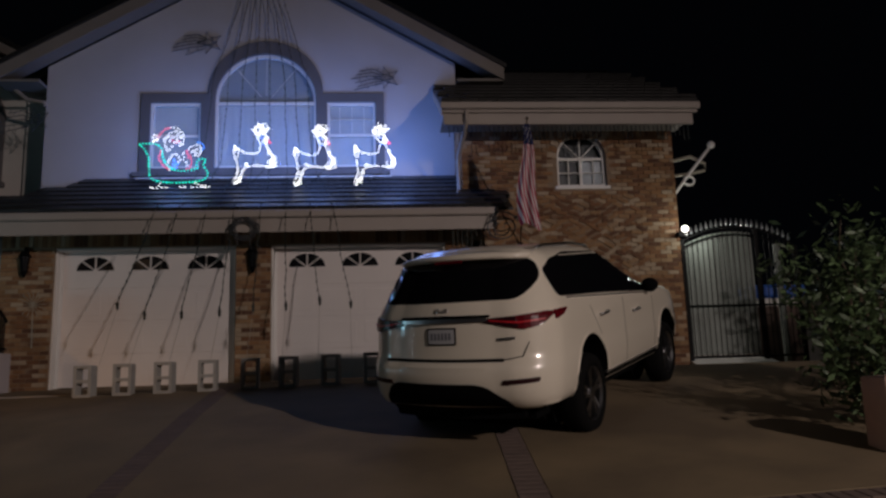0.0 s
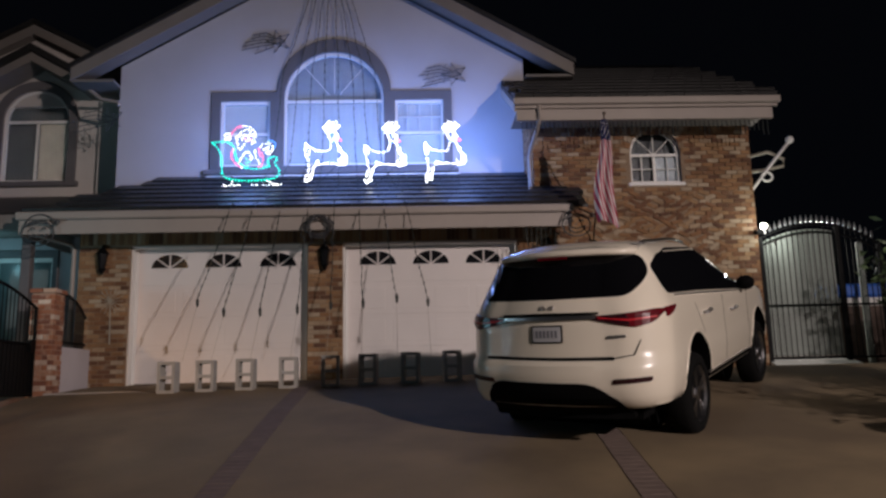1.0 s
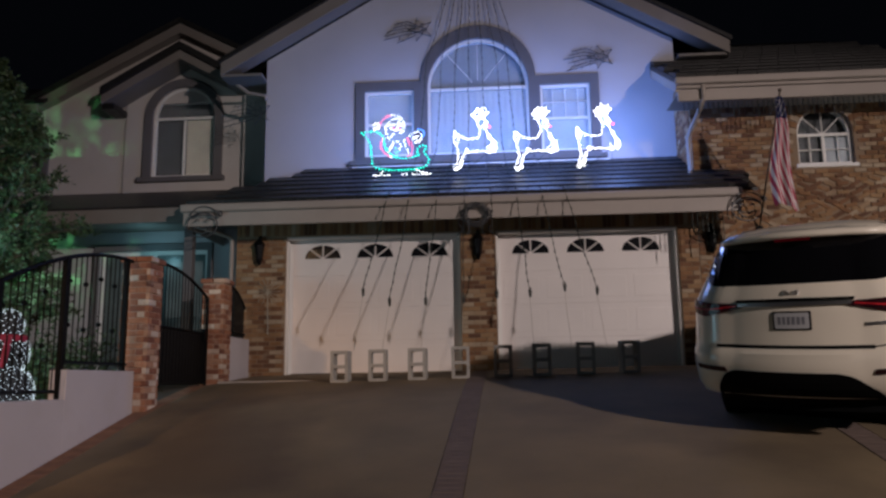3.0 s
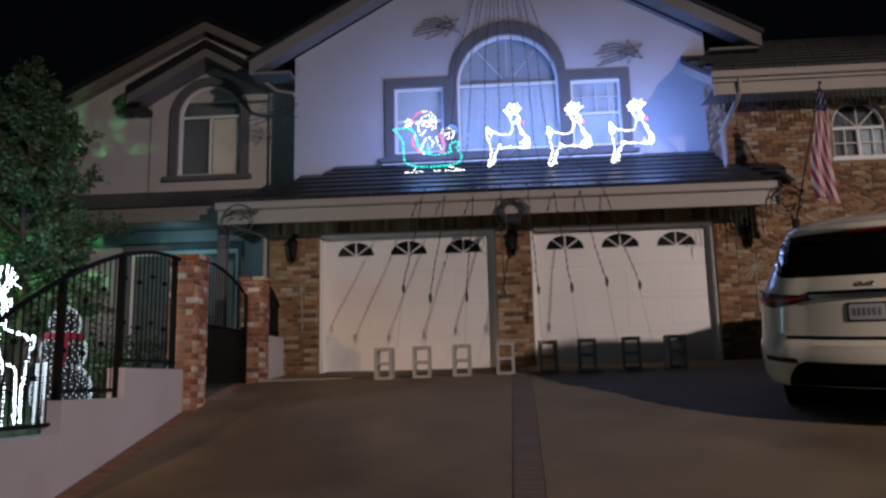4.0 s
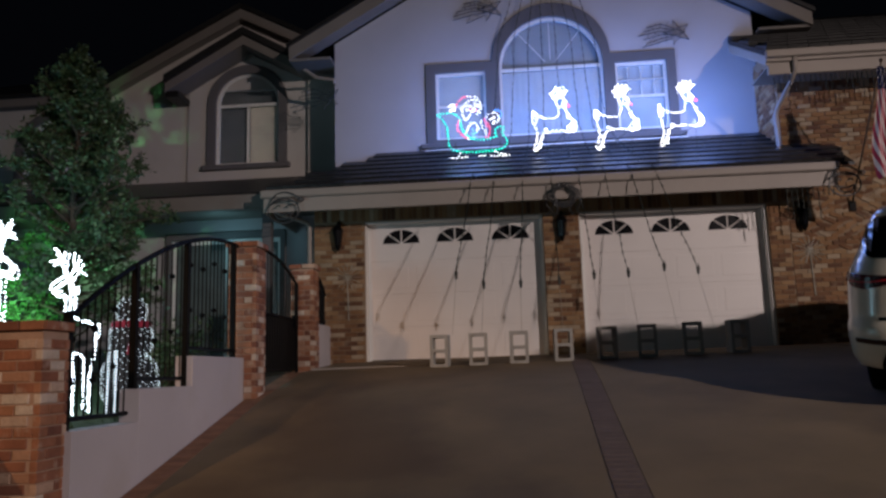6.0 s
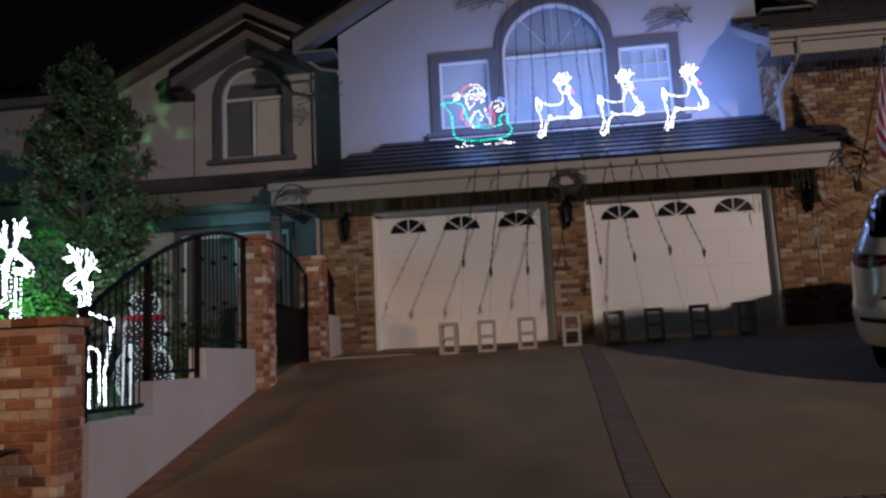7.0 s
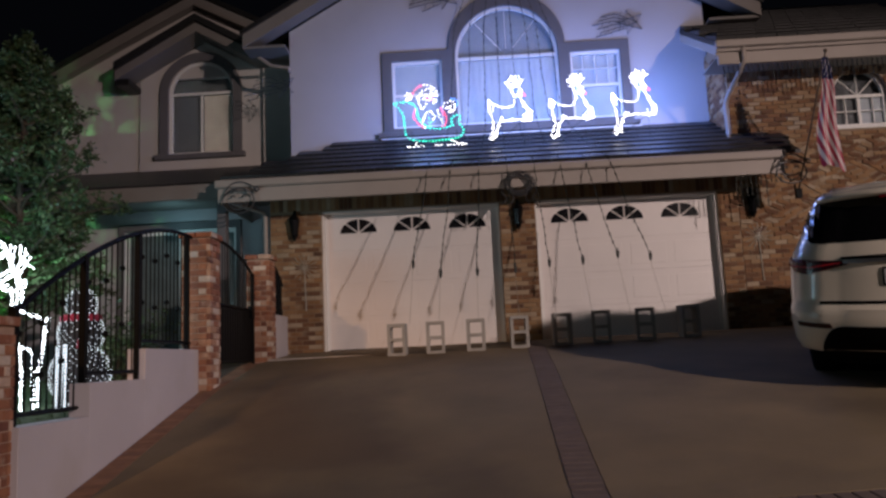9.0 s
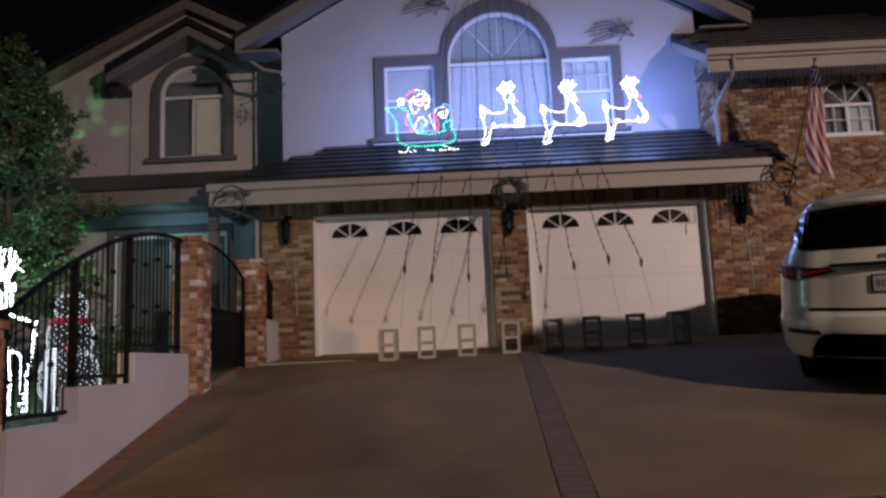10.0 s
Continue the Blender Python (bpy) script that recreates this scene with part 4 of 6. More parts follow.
for s, side in ((1, "right"), (-1, "left")):
    lamp_part = part("tail_light", fitted(round_poly([(s * a, b) for a, b in TAIL][:: s], 0.03), on_rear, 0.012), LENS, car, "red tail lamp wrapping the corner")
    part("inner_lens", fitted(round_poly([(s * a, b) for a, b in [(0.40, 1.09), (0.58, 1.056), (0.72, 1.03), (0.69, 1.128), (0.42, 1.118)]][:: s], 0.02), on_rear, 0.016, 0.0), LENS_DARK, lamp_part, "smoked inner lens")
    part("light_guide", fitted(round_poly([(s * a, b) for a, b in [(0.46, 1.098), (0.72, 1.068), (0.90, 1.082), (0.90, 1.094), (0.72, 1.082), (0.46, 1.106)]][:: s], 0.004), on_rear, 0.019, 0.0), LENS_BRIGHT, lamp_part, "bright red light guide")
    part("lamp_wing", fitted(round_poly([(rear_y(0.953, 1.05) - 0.04, 1.07), (rear_y(0.953, 1.05) + 0.10, 1.10), (rear_y(0.953, 1.05) + 0.22, 1.145), (rear_y(0.953, 1.05) + 0.20, 1.155), (rear_y(0.953, 1.05) - 0.04, 1.15)], 0.015), on_right if s > 0 else on_left, 0.010), LENS, lamp_part)
    part("reflector", fitted(round_poly([(s * 0.56, 0.565), (s * 0.86, 0.58), (s * 0.87, 0.62), (s * 0.58, 0.61)][:: s], 0.015), on_rear, 0.006), LENS_DARK, car, "dark red bumper reflector")
part("chrome_strip", fitted(round_poly([(-0.44, 1.095), (0.44, 1.095), (0.44, 1.12), (0, 1.128), (-0.44, 1.12)], 0.008), on_rear, 0.02), CHROME, car, "chrome strip over the number plate")
# Black band over the chrome strip, drawn as its shadow line.
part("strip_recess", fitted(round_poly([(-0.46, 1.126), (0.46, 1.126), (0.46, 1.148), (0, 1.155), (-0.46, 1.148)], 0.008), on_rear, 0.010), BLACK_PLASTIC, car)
plate_part = part("number_plate", fitted(round_poly([(-0.132, 0.918), (0.132, 0.918), (0.132, 1.04), (-0.132, 1.04)], 0.012), on_rear, 0.014), PLATE, car, "pale number plate with dark bars")
part("plate_frame", fitted(round_poly([(-0.148, 0.905), (0.148, 0.905), (0.148, 1.053), (-0.148, 1.053)], 0.012), on_rear, 0.008), BLACK_PLASTIC, car)
for k in range(6):
    a = -0.105 + 0.037 * k
    part("plate_bar", fitted([(a, 0.95), (a + 0.022, 0.95), (a + 0.022, 1.01), (a, 1.01)], on_rear, 0.016, 0.0), INK, plate_part)
bm = bmesh.new()
for s in (-1, 1):
    pts = [(s * 0.008, 1.182), (s * 0.026, 1.208), (s * 0.052, 1.212), (s * 0.064, 1.196), (s * 0.05, 1.182), (s * 0.026, 1.19)]
    tube(bm, [(a, rear_y(a, b) - 0.008, b) for a, b in pts], 0.006, 6, closed=True)
part("badge", bm, CHROME, car, "chrome oval badge", smooth=True)
part("model_mark", fitted([(0.52, 0.925), (0.68, 0.935), (0.68, 0.96), (0.52, 0.95)], on_rear, 0.006), CHROME, car, "small chrome lettering worn to a bar")
part("bumper_slot", fitted(round_poly([(-0.66, 0.765), (0.58, 0.755), (0.58, 0.782), (-0.66, 0.79)], 0.01), on_rear, 0.004), BLACK_PLASTIC, car, "dark slot over the bumper")
part("tailgate_seam", fitted(round_poly([(0.58, 0.765), (0.74, 0.79), (0.79, 0.91), (0.783, 0.91), (0.73, 0.797), (0.58, 0.775)], 0.004), on_rear, 0.002), BLACK_PLASTIC, car)
part("rear_valance", fitted(round_poly([(-0.70, 0.25), (0.68, 0.25), (0.60, 0.42), (0.42, 0.55), (0.32, 0.575), (-0.50, 0.585), (-0.58, 0.56), (-0.66, 0.44)], 0.06), on_rear, 0.022), BLACK_PLASTIC, car, "black lower bumper valance")
part("underbody", boxes((-0.62, 0.62, -0.55, 3.3, 0.18, 0.36)), BLACK_PLASTIC, car)

# sides
DAYLIGHT = [(-0.55, 1.50), (-0.53, 1.36), (-0.49, 1.25), (0.4, 1.215), (1.2, 1.175), (2.22, 1.12), (1.82, 1.38), (1.40, 1.57), (0.9, 1.63), (0.1, 1.64), (-0.35, 1.58)]
for s, where in ((1, on_right), (-1, on_left)):
    part("side_window", fitted(round_poly(DAYLIGHT[:: s], 0.06), where, 0.004), CAR_GLASS, car, "black tinted side glass")
    bm = bmesh.new()
    tube(bm, [(s * (side_x(y, 1.215 - 0.048 * y) + 0.005), y, 1.215 - 0.048 * y) for y in [-0.35 + 0.15 * i for i in range(18)]], 0.009, 5)
    part("belt_moulding", bm, CHROME, car)
    for y, h in ((0.50, 1.01), (1.58, 0.95)):
        bm = bmesh.new()
        tube(bm, [(s * (side_x(y + d, h) + o), y + d, h + 0.01 * (d > 0)) for d, o in ((-0.11, 0.0), (-0.09, 0.035), (0.09, 0.035), (0.11, 0.0))], 0.016, 6)
        part("door_handle", bm, CHROME, car, "chrome door handle", smooth=True)
    for y in (0.12, 1.16, 2.30):
        part("door_seam", fitted([(y + (0.28 if y < 0.2 else 0), 0.42 + (0.4 if y < 0.2 else 0)), (y + 0.007 + (0.28 if y < 0.2 else 0), 0.42 + (0.4 if y < 0.2 else 0)), (y + 0.007 + 0.03, 1.12), (y + 0.03, 1.12)][:: s], where, 0.0015), BLACK_PLASTIC, car)
    part("sill_trim", fitted(round_poly([(0.5, 0.345), (2.42, 0.345), (2.42, 0.43), (0.5, 0.42)][:: s], 0.03), where, 0.012), BLACK_PLASTIC, car, "black sill trim")
    part("sill_strip", fitted(round_poly([(0.5, 0.43), (2.40, 0.44), (2.40, 0.46), (0.5, 0.45)][:: s], 0.008), where, 0.014), CHROME, car)
    bm = bmesh.new()
    ball(bm, (0, 0, 0), 1.0, 2)
    bm.transform(Matrix.Translation((s * 1.02, 2.06, 1.19)) @ Matrix.Diagonal((0.105, 0.075, 0.085, 1)))
    box(bm, min(s * 0.86, s * 0.98), max(s * 0.86, s * 0.98), 2.05, 2.11, 1.12, 1.16)
    part("door_mirror", bm, BLACK_PLASTIC, car, "dark door mirror", smooth=True)
    bm = bmesh.new()
    tube(bm, [(s * 0.60, -0.30, 1.68), (s * 0.62, -0.15, 1.71), (s * 0.62, 0.6, 1.72), (s * 0.60, 1.1, 1.69), (s * 0.58, 1.25, 1.65)], 0.016, 6)
    part("roof_rail", bm, ALLOY, car, smooth=True)
for c in car.children_recursive:
    if c.data and c.parent.name.split(".")[0] != "wheel":
        c.data.transform(Matrix.Translation((0, 0, 0.03)) @ Matrix.Diagonal((1, 1, 1.04, 1)))
car.matrix_basis = pose(3.55, -5.36, -0.575, 9.0, 2.3, -35.2) @ Matrix.Scale(1.04, 4)


# ---- brick pillars, low wall and iron fence along the driveway ----
def pillar(x, y, w, z0, z1, label, deep=None):
    d = deep or w
    p = thing("brick_pillar", label, "pillar", "pillars along the driveway", (x, y, 0))
    core = part("core", boxes((-w / 2 + 0.011, w / 2 - 0.011, -d / 2 + 0.011, d / 2 - 0.011, z0 - 0.3, z1 - 0.07)), PILLAR_MORTAR, p)
    layer = Bricklayer(core, 280, PILLAR_BRICK)
    for k in range(4):
        a, b = (w, d) if k % 2 == 0 else (d, w)
        m = Matrix.Rotation(k * math.pi / 2, 4, "Z") @ Matrix.Translation((0, -b / 2 + 0.025, 0))
        courses(layer, -a / 2 + 0.002, a / 2 - 0.052, z0 - 0.1, z1 - 0.08, m)
    # cap: a ring of bricks laid proud
    for k in range(4):
        a, b = (w, d) if k % 2 == 0 else (d, w)
        m = Matrix.Rotation(k * math.pi / 2, 4, "Z") @ Matrix.Translation((0, -b / 2, z1 - 0.035))
        n = max(2, round(a / 0.2))
        for i in range(n):
            L = (a + 0.04) / n
            layer.lay(m @ Matrix.Translation((-a / 2 - 0.02 + L * (i + 0.5), -0.0, 0)), round(L - 0.01, 2), 0.065)
    part("cap_bed", boxes((-w / 2 + 0.02, w / 2 - 0.02, -d / 2 + 0.02, d / 2 - 0.02, z1 - 0.08, z1 - 0.005)), PILLAR_BRICK, core)
    layer.done()
    return p


pillar(-4.115, -3.88, 0.36, ground_z(-4, -3.9), 1.44, "tall square brick pillar beside the gate")
pillar(-4.03, -1.55, 0.35, ground_z(-4, -1.6), 1.47, "square brick pillar by the garage")
pillar(-4.49, -7.75, 0.72, ground_z(-4, -7.7), 0.24, "broad red brick pillar at the foot of the wall", 0.33)

STEPS = [(-7.60, -6.60, -0.55), (-6.60, -5.52, -0.27), (-5.52, -4.06, 0.03)]
retaining = thing("retaining_wall", "stepped pale stucco retaining wall beside the driveway", "wall")
for y0, y1, top in STEPS:
    part("wall_section", soften(boxes((-4.26, -4.08, y0, y1, ground_z(-4, y0) - 0.3, top)), 0.003), STUCCO_LOW, retaining)
part("wall_section", soften(boxes((-4.18, -4.01, -1.38, 0.0, -0.2, 0.62)), 0.012), STUCCO_LOW, retaining, "low pale stucco wall between pillar and garage")


def fence_top(y):
    """Sweeping top rail of the fence."""
    k = (y + 7.5) / 3.3
    return 0.30 + 1.08 * math.sin(max(0.0, min(1.0, k)) * math.pi / 2) ** 0.9


fence = thing("iron_fence", "black wrought iron fence with a sweeping top rail", "fence")
X = -4.17


def bar(a, b, r, name, parent, n=4):
    bm = bmesh.new()
    tube(bm, [a, b], r, n)
    return part(name, bm, IRON, parent)


for y0, y1, top in STEPS:
    bar((X, y0 + 0.04, top + 0.08), (X, y1 - 0.04, top + 0.08), 0.018, "lower_rail", fence)
    bm = bmesh.new()
    tube(bm, [(X, y0 + (y1 - y0) * i / 8, fence_top(y0 + (y1 - y0) * i / 8)) for i in range(9)], 0.024, 6)
    part("top_rail", bm, IRON, fence)
    n = round((y1 - y0) / 0.105)
    for i in range(1, n):
        y = y0 + (y1 - y0) * i / n
        pk = bar((X, y, top + 0.08), (X, y, fence_top(y)), 0.0085, "picket", fence)
        if i % 3 == 1:
            for k in (0.30, 0.72):
                bm = bmesh.new()
                ball(bm, (X, y, top + 0.08 + (fence_top(y) - top - 0.08) * (k + 0.05 * (i % 2))), 0.032, 1)
                part("collar", bm, IRON, pk)
for y, z in ((-7.56, -0.55), (-6.56, -0.55), (-5.50, -0.27), (-4.20, 0.03)):
    part("fence_post", boxes((X - 0.028, X + 0.028, y - 0.028, y + 0.028, z, fence_top(y) + 0.01)), IRON, fence)
side_panel = thing("iron_fence", "short black iron fence panel with an arched end", "fence")
bm = bmesh.new()
top_curve = [(-4.08, -1.38 + 0.068 * i, 1.50 - 0.35 * (i / 19) ** 3) for i in range(20)]
tube(bm, top_curve, 0.022, 6)
part("top_rail", bm, IRON, side_panel)
bar((-4.08, -1.38, 0.70), (-4.08, -0.09, 0.70), 0.018, "lower_rail", side_panel)
for i in range(1, 19, 1):
    a = top_curve[i]
    bar((a[0], a[1], 0.62), a, 0.013, "picket", side_panel)

gate = thing("iron_gate", "black iron pedestrian gate with a curved top between brick pillars", "gate")
gy = [-3.66 + 1.9 * i / 18 for i in range(19)]


def gate_top(y):
    return 1.46 - 0.30 * max(0.0, (y + 3.3) / 1.54) ** 2


bm = bmesh.new()
tube(bm, [(-4.1, y, gate_top(y)) for y in gy], 0.022, 6)
part("top_rail", bm, IRON, gate)
for z in (-0.12, 0.62):
    bar((-4.1, gy[0], z), (-4.1, gy[-1], z), 0.02, "rail", gate)
for y in gy[1:-1]:
    bar((-4.1, y, -0.12), (-4.1, y, gate_top(y)), 0.009, "picket", gate)
for y in (gy[0], gy[-1]):
    bar((-4.1, y, -0.2), (-4.1, y, gate_top(y) + 0.02), 0.03, "gate_stile", gate)
# Black sheet across the pickets puts the unlit yard's darkness into colour.
part("kick_plate", boxes((-4.112, -4.102, gy[0], gy[-1], -0.10, 0.60)), IRON, gate, "black sheet standing for the dark yard seen through the gate")
part("latch_box", soften(boxes((-4.13, -4.06, gy[-1] - 0.16, gy[-1] - 0.04, 0.50, 0.68)), 0.006), IRON, gate)

# ---- side gate by the brick wing ----
side_gate = thing("side_gate", "tall black iron side gate with spear tops over a grey sheet", "gate")
GX0, GX1, GY = 7.84, 10.0, 0.0


def side_top(x):
    k = (x - GX0) / (GX1 - GX0)
    return 2.22 + 0.40 * math.sin(math.pi * min(1, 0.08 + k * 0.92)) ** 0.7


xs = [GX0 + (GX1 - GX0) * i / 22 for i in range(23)]
bm = bmesh.new()
tube(bm, [(x, GY, side_top(x)) for x in xs], 0.022, 6)
part("top_rail", bm, IRON, side_gate)
bm = bmesh.new()
tube(bm, [(x, GY, side_top(x) - 0.14) for x in xs], 0.018, 6)
part("top_rail", bm, IRON, side_gate)
for z in (0.22, 1.15):
    bar((GX0, GY, z), (GX1, GY, z), 0.02, "rail", side_gate)
for x in xs[1:-1]:
    pk = bar((x, GY, 0.20), (x, GY, side_top(x) + 0.06), 0.009, "picket", side_gate)
    bm = bmesh.new()
    bmesh.ops.create_cone(bm, segments=6, radius1=0.03, radius2=0.0, depth=0.13, matrix=Matrix.Translation((x, GY, side_top(x) + 0.12)), cap_ends=True)
    ball(bm, (x, GY, side_top(x) + 0.05), 0.026, 1)
    # Bright metal instead of iron: the lantern's light on the tips, as colour.
    part("spear", bm, CHROME, pk, "spear tip in bright metal to look lantern-lit")
for x in (GX0, GX1 - 0.75, GX1):
    part("gate_post", boxes((x - 0.035, x + 0.035, GY - 0.035, GY + 0.035, 0.05, side_top(x) + 0.02)), IRON, side_gate)
n = 26
for k in range(n):
    a, b = GX0 + (GX1 - 0.8 - GX0) * k / n, GX0 + (GX1 - 0.8 - GX0) * (k + 1) / n
    y = GY + 0.05 + 0.012 * (k % 2)
    part("privacy_slat", boxes((a, b, y, y + 0.006, 0.26, min(side_top(a), side_top(b)) - 0.08)), SHEET, side_gate)
# White wedge sloped to catch light, standing in for light under the gate.
bm = bmesh.new()
for f in ([(a, y, z) for y, z in ((-0.34, -0.05), (-0.34, 0.075), (0.0, 0.17), (0.9, 0.255), (0.9, -0.05))] for a in (7.81, 9.34)):
    bm.faces.new([bm.verts.new(p) for p in f])
bmesh.ops.bridge_loops(bm, edges=list(bm.edges))
tagged(part("threshold", bm, WHITE), "white ramp added under the side gate, sloped to catch light", "threshold", kind="structure")
lantern = thing("wall_lantern", "small lit globe lantern beside the side gate", "lamp", place=(7.84, -0.20, 2.56))
bm = bmesh.new()
ball(bm, (0, 0, 0), 0.06, 2)
part("globe", bm, LAMP_GLASS, lantern, "glowing white globe", smooth=True).visible_shadow = False
part("backplate", boxes((-0.10, 0.02, 0.05, 0.198, -0.12, -0.04)), IRON, lantern)
# unseen second globe behind the slats, added for the side yard lamp
copy_thing(lantern, Matrix.Translation((7.95, 1.40, 2.3)))
tagged(part("yard_post", soften(boxes((9.66, 9.76, 0.06, 0.16, 0.0, 2.3)), 0.01), SHEET), "pale square post beside the side gate", "post")
tarp = thing("covered_crate", "blue covered crate standing past the gate", "crate", place=(9.97, 1.0, 0.08))
part("crate", soften(boxes((-0.5, 0.5, -0.3, 0.3, 0.0, 1.10)), 0.02), PAVER, tarp)
part("cover", soften(boxes((-0.55, 0.55, -0.35, 0.35, 1.26, 1.52)), 0.06, 2), TARP, tarp, "bright blue cover")
part("pale_box", soften(boxes((-0.45, 0.45, -0.3, 0.3, 1.10, 1.26)), 0.02), WHITE, tarp)
back_wall = tagged(part("boundary_wall", boxes((7.8, 16, 7.0, 7.2, -0.2, 2.0)), STUCCO_WING), "plain boundary wall far past the side gate", "wall", kind="structure")

# scrolled bracket and dish on the wing's corner
dish = thing("wall_ornament", "white unlit scrolled ornament on the corner of the wing", "ornament", place=(7.80, 0.05, 3.3))
bm = bmesh.new()
tube(bm, [(0.02, 0, 0.0), (0.30, -0.05, 0.36), (0.55, -0.1, 0.66), (0.72, -0.12, 0.86)], 0.03, 8)
ball(bm, (0.74, -0.12, 0.90), 0.075, 2)
tube(bm, [(0.28 + 0.10 * math.cos(a), -0.06, 0.22 + 0.085 * math.sin(a)) for a in (2 * math.pi * i / 16 for i in range(16))], 0.02, 6, closed=True)
part("scroll", bm, WHITE, dish, smooth=True)
bm = bmesh.new()
tube(bm, [(0.0, 0, 0.62), (0.35, -0.03, 0.70), (0.62, -0.06, 0.55), (0.60, -0.06, 0.42), (0.3, -0.03, 0.36), (0.0, 0, 0.33)], 0.03, 6)
part("plume", bm, TINSEL, dish, smooth=True)

# ---- cinder blocks that hold the strings of lights ----
BLOCK_X = [-2.02, -1.49, -0.93, -0.33, 0.26, 0.80, 1.40, 1.99]


def cinder_block():
    b = thing("cinder_block", "grey two-hole cinder block standing on end", "block", "cinder blocks before the garage")
    bm = plate(round_poly(rect(-0.125, 0.125, 0, 0.44), 0.008, 2), [round_poly(rect(-0.085, 0.085, 0.04, 0.20), 0.02, 3), round_poly(rect(-0.085, 0.085, 0.24, 0.40), 0.02, 3)], -0.1, 0.1)
    part("block_body", bm, BLOCK, b)
    return b


first = cinder_block()
rng = random.Random(3)
for i, x in enumerate(BLOCK_X):
    m = pose(x + 0.13, -2.38, ground_z(x, -2.44) - 0.004, 0, 0, rng.uniform(-9, 9))
    if i == 0:
        first.matrix_basis = m
    else:
        copy_thing(first, m)

# ---- strings of unlit bulbs from the gable down to the blocks ----
ENDS = [(-1.68, 1.14), (-1.28, 0.98), (-0.74, 0.98), (-0.18, 1.0), (0.32, 1.06), (0.81, 1.07), (1.32, 1.14), (1.79, 1.08)]
TOPS = [-0.54, -0.37, -0.21, -0.07, 0.09, 0.25, 0.37, 0.50]
for (x, z), xt in zip(ENDS, TOPS):
    s = thing("light_string", "thin dark string of unlit bulbs hanging down the front", "light string", "strings of unlit bulbs")
    x1 = xt * 1.9
    xe = x1 + (x - x1) * 0.62
    pts = [(0.03 + (xt - 0.03) * 0.15, 0.54, 8.66), (xt, 0.88, 7.27), (x1 * 0.9, 0.80, 6.0), (x1 * 1.05, 0.72, 4.2), (xe * 0.86, 0.10, 3.48), (xe, -0.90, 2.93), (x, -1.85, z + 0.10)]
    pts = [Vector(p) for p in pts]
    line = []
    for a, b in zip(pts, pts[1:]):
        for k in range(6):
            q = a.lerp(b, k / 6)
            q.z -= 0.05 * math.sin(math.pi * k / 6)
            q.x += rng.uniform(-0.012, 0.012)
            line.append(q)
    line.append(pts[-1])
    bm = bmesh.new()
    tube(bm, line, 0.0065, 4)
    part("cable", bm, WIRE, s)
    bm = bmesh.new()
    for p in along(line, 0.16)[3:]:
        tube(bm, [p + Vector((0, -0.005, 0.02)), p + Vector((rng.uniform(-0.012, 0.012), -0.02, -0.025))], 0.011, 5)
    part("bulb_fringe", bm, WIRE, s, kind="stuff")
    bm = bmesh.new()
    e = pts[-1]
    tube(bm, [e, e + Vector((0.01, 0, -0.10))], 0.020, 6)
    tube(bm, [e + Vector((0.01, -0.01, 0.04)), e + Vector((0.028, -0.01, -0.03)), e + Vector((0.006, -0.01, -0.12))], 0.007, 5)
    part("plug", bm, WIRE, s, "black plug end")
    bm = bmesh.new()
    tube(bm, [e + Vector((0, 0, -0.1)), Vector((x * 1.02, -2.36, 0.30))], 0.003, 4)
    part("tie", bm, TINSEL, s)


# ---- figures of bulbs ----
def bulbs(figure, name, mat, lines, place, step=0.046, r=0.0105, label="", scale=1.0, loose=0.004, tufts=()):
    bm = bmesh.new()
    for ln in lines:
        for p in along([Vector((place[0] + a * scale, place[1], place[2] + b * scale)) for a, b in ln], step):
            ball(bm, p + Vector((rng.uniform(-loose, loose), rng.uniform(-0.008, 0.008), rng.uniform(-loose, loose))), r * rng.uniform(0.8, 1.25), 1)
    for x, z, wide, high, n in tufts:
        for k in range(n):
            a, q = rng.uniform(0, 6.28), math.sqrt(rng.random())
            ball(bm, Vector((place[0] + (x + wide * q * math.cos(a)) * scale, place[1] + rng.uniform(-0.02, 0.02), place[2] + (z + high * q * math.sin(a)) * scale)), r * rng.uniform(0.8, 1.25), 1)
    ob = part(name, bm, mat, figure, label, kind="stuff")
    return ob


def wires(figure, lines, place, scale=1.0, mat=WIRE, r=0.006):
    bm = bmesh.new()
    for ln in lines:
        tube(bm, [(place[0] + a * scale, place[1] + 0.012, place[2] + b * scale) for a, b in ln], r, 4)
    return part("frame", bm, mat, figure)


def curve_line(pts, n=6):
    """A smooth line through points."""
    P = [Vector(p) for p in pts]
    out = []
    for i in range(len(P) - 1):
        a, b, c, d = P[max(i - 1, 0)], P[i], P[i + 1], P[min(i + 2, len(P) - 1)]
        for k in range(n):
            t = k / n
            out.append(tuple(0.5 * ((2 * b) + (c - a) * t + (2 * a - 5 * b + 4 * c - d) * t * t + (3 * b - a - 3 * c + d) * t ** 3)))
    out.append(tuple(P[-1]))
    return out


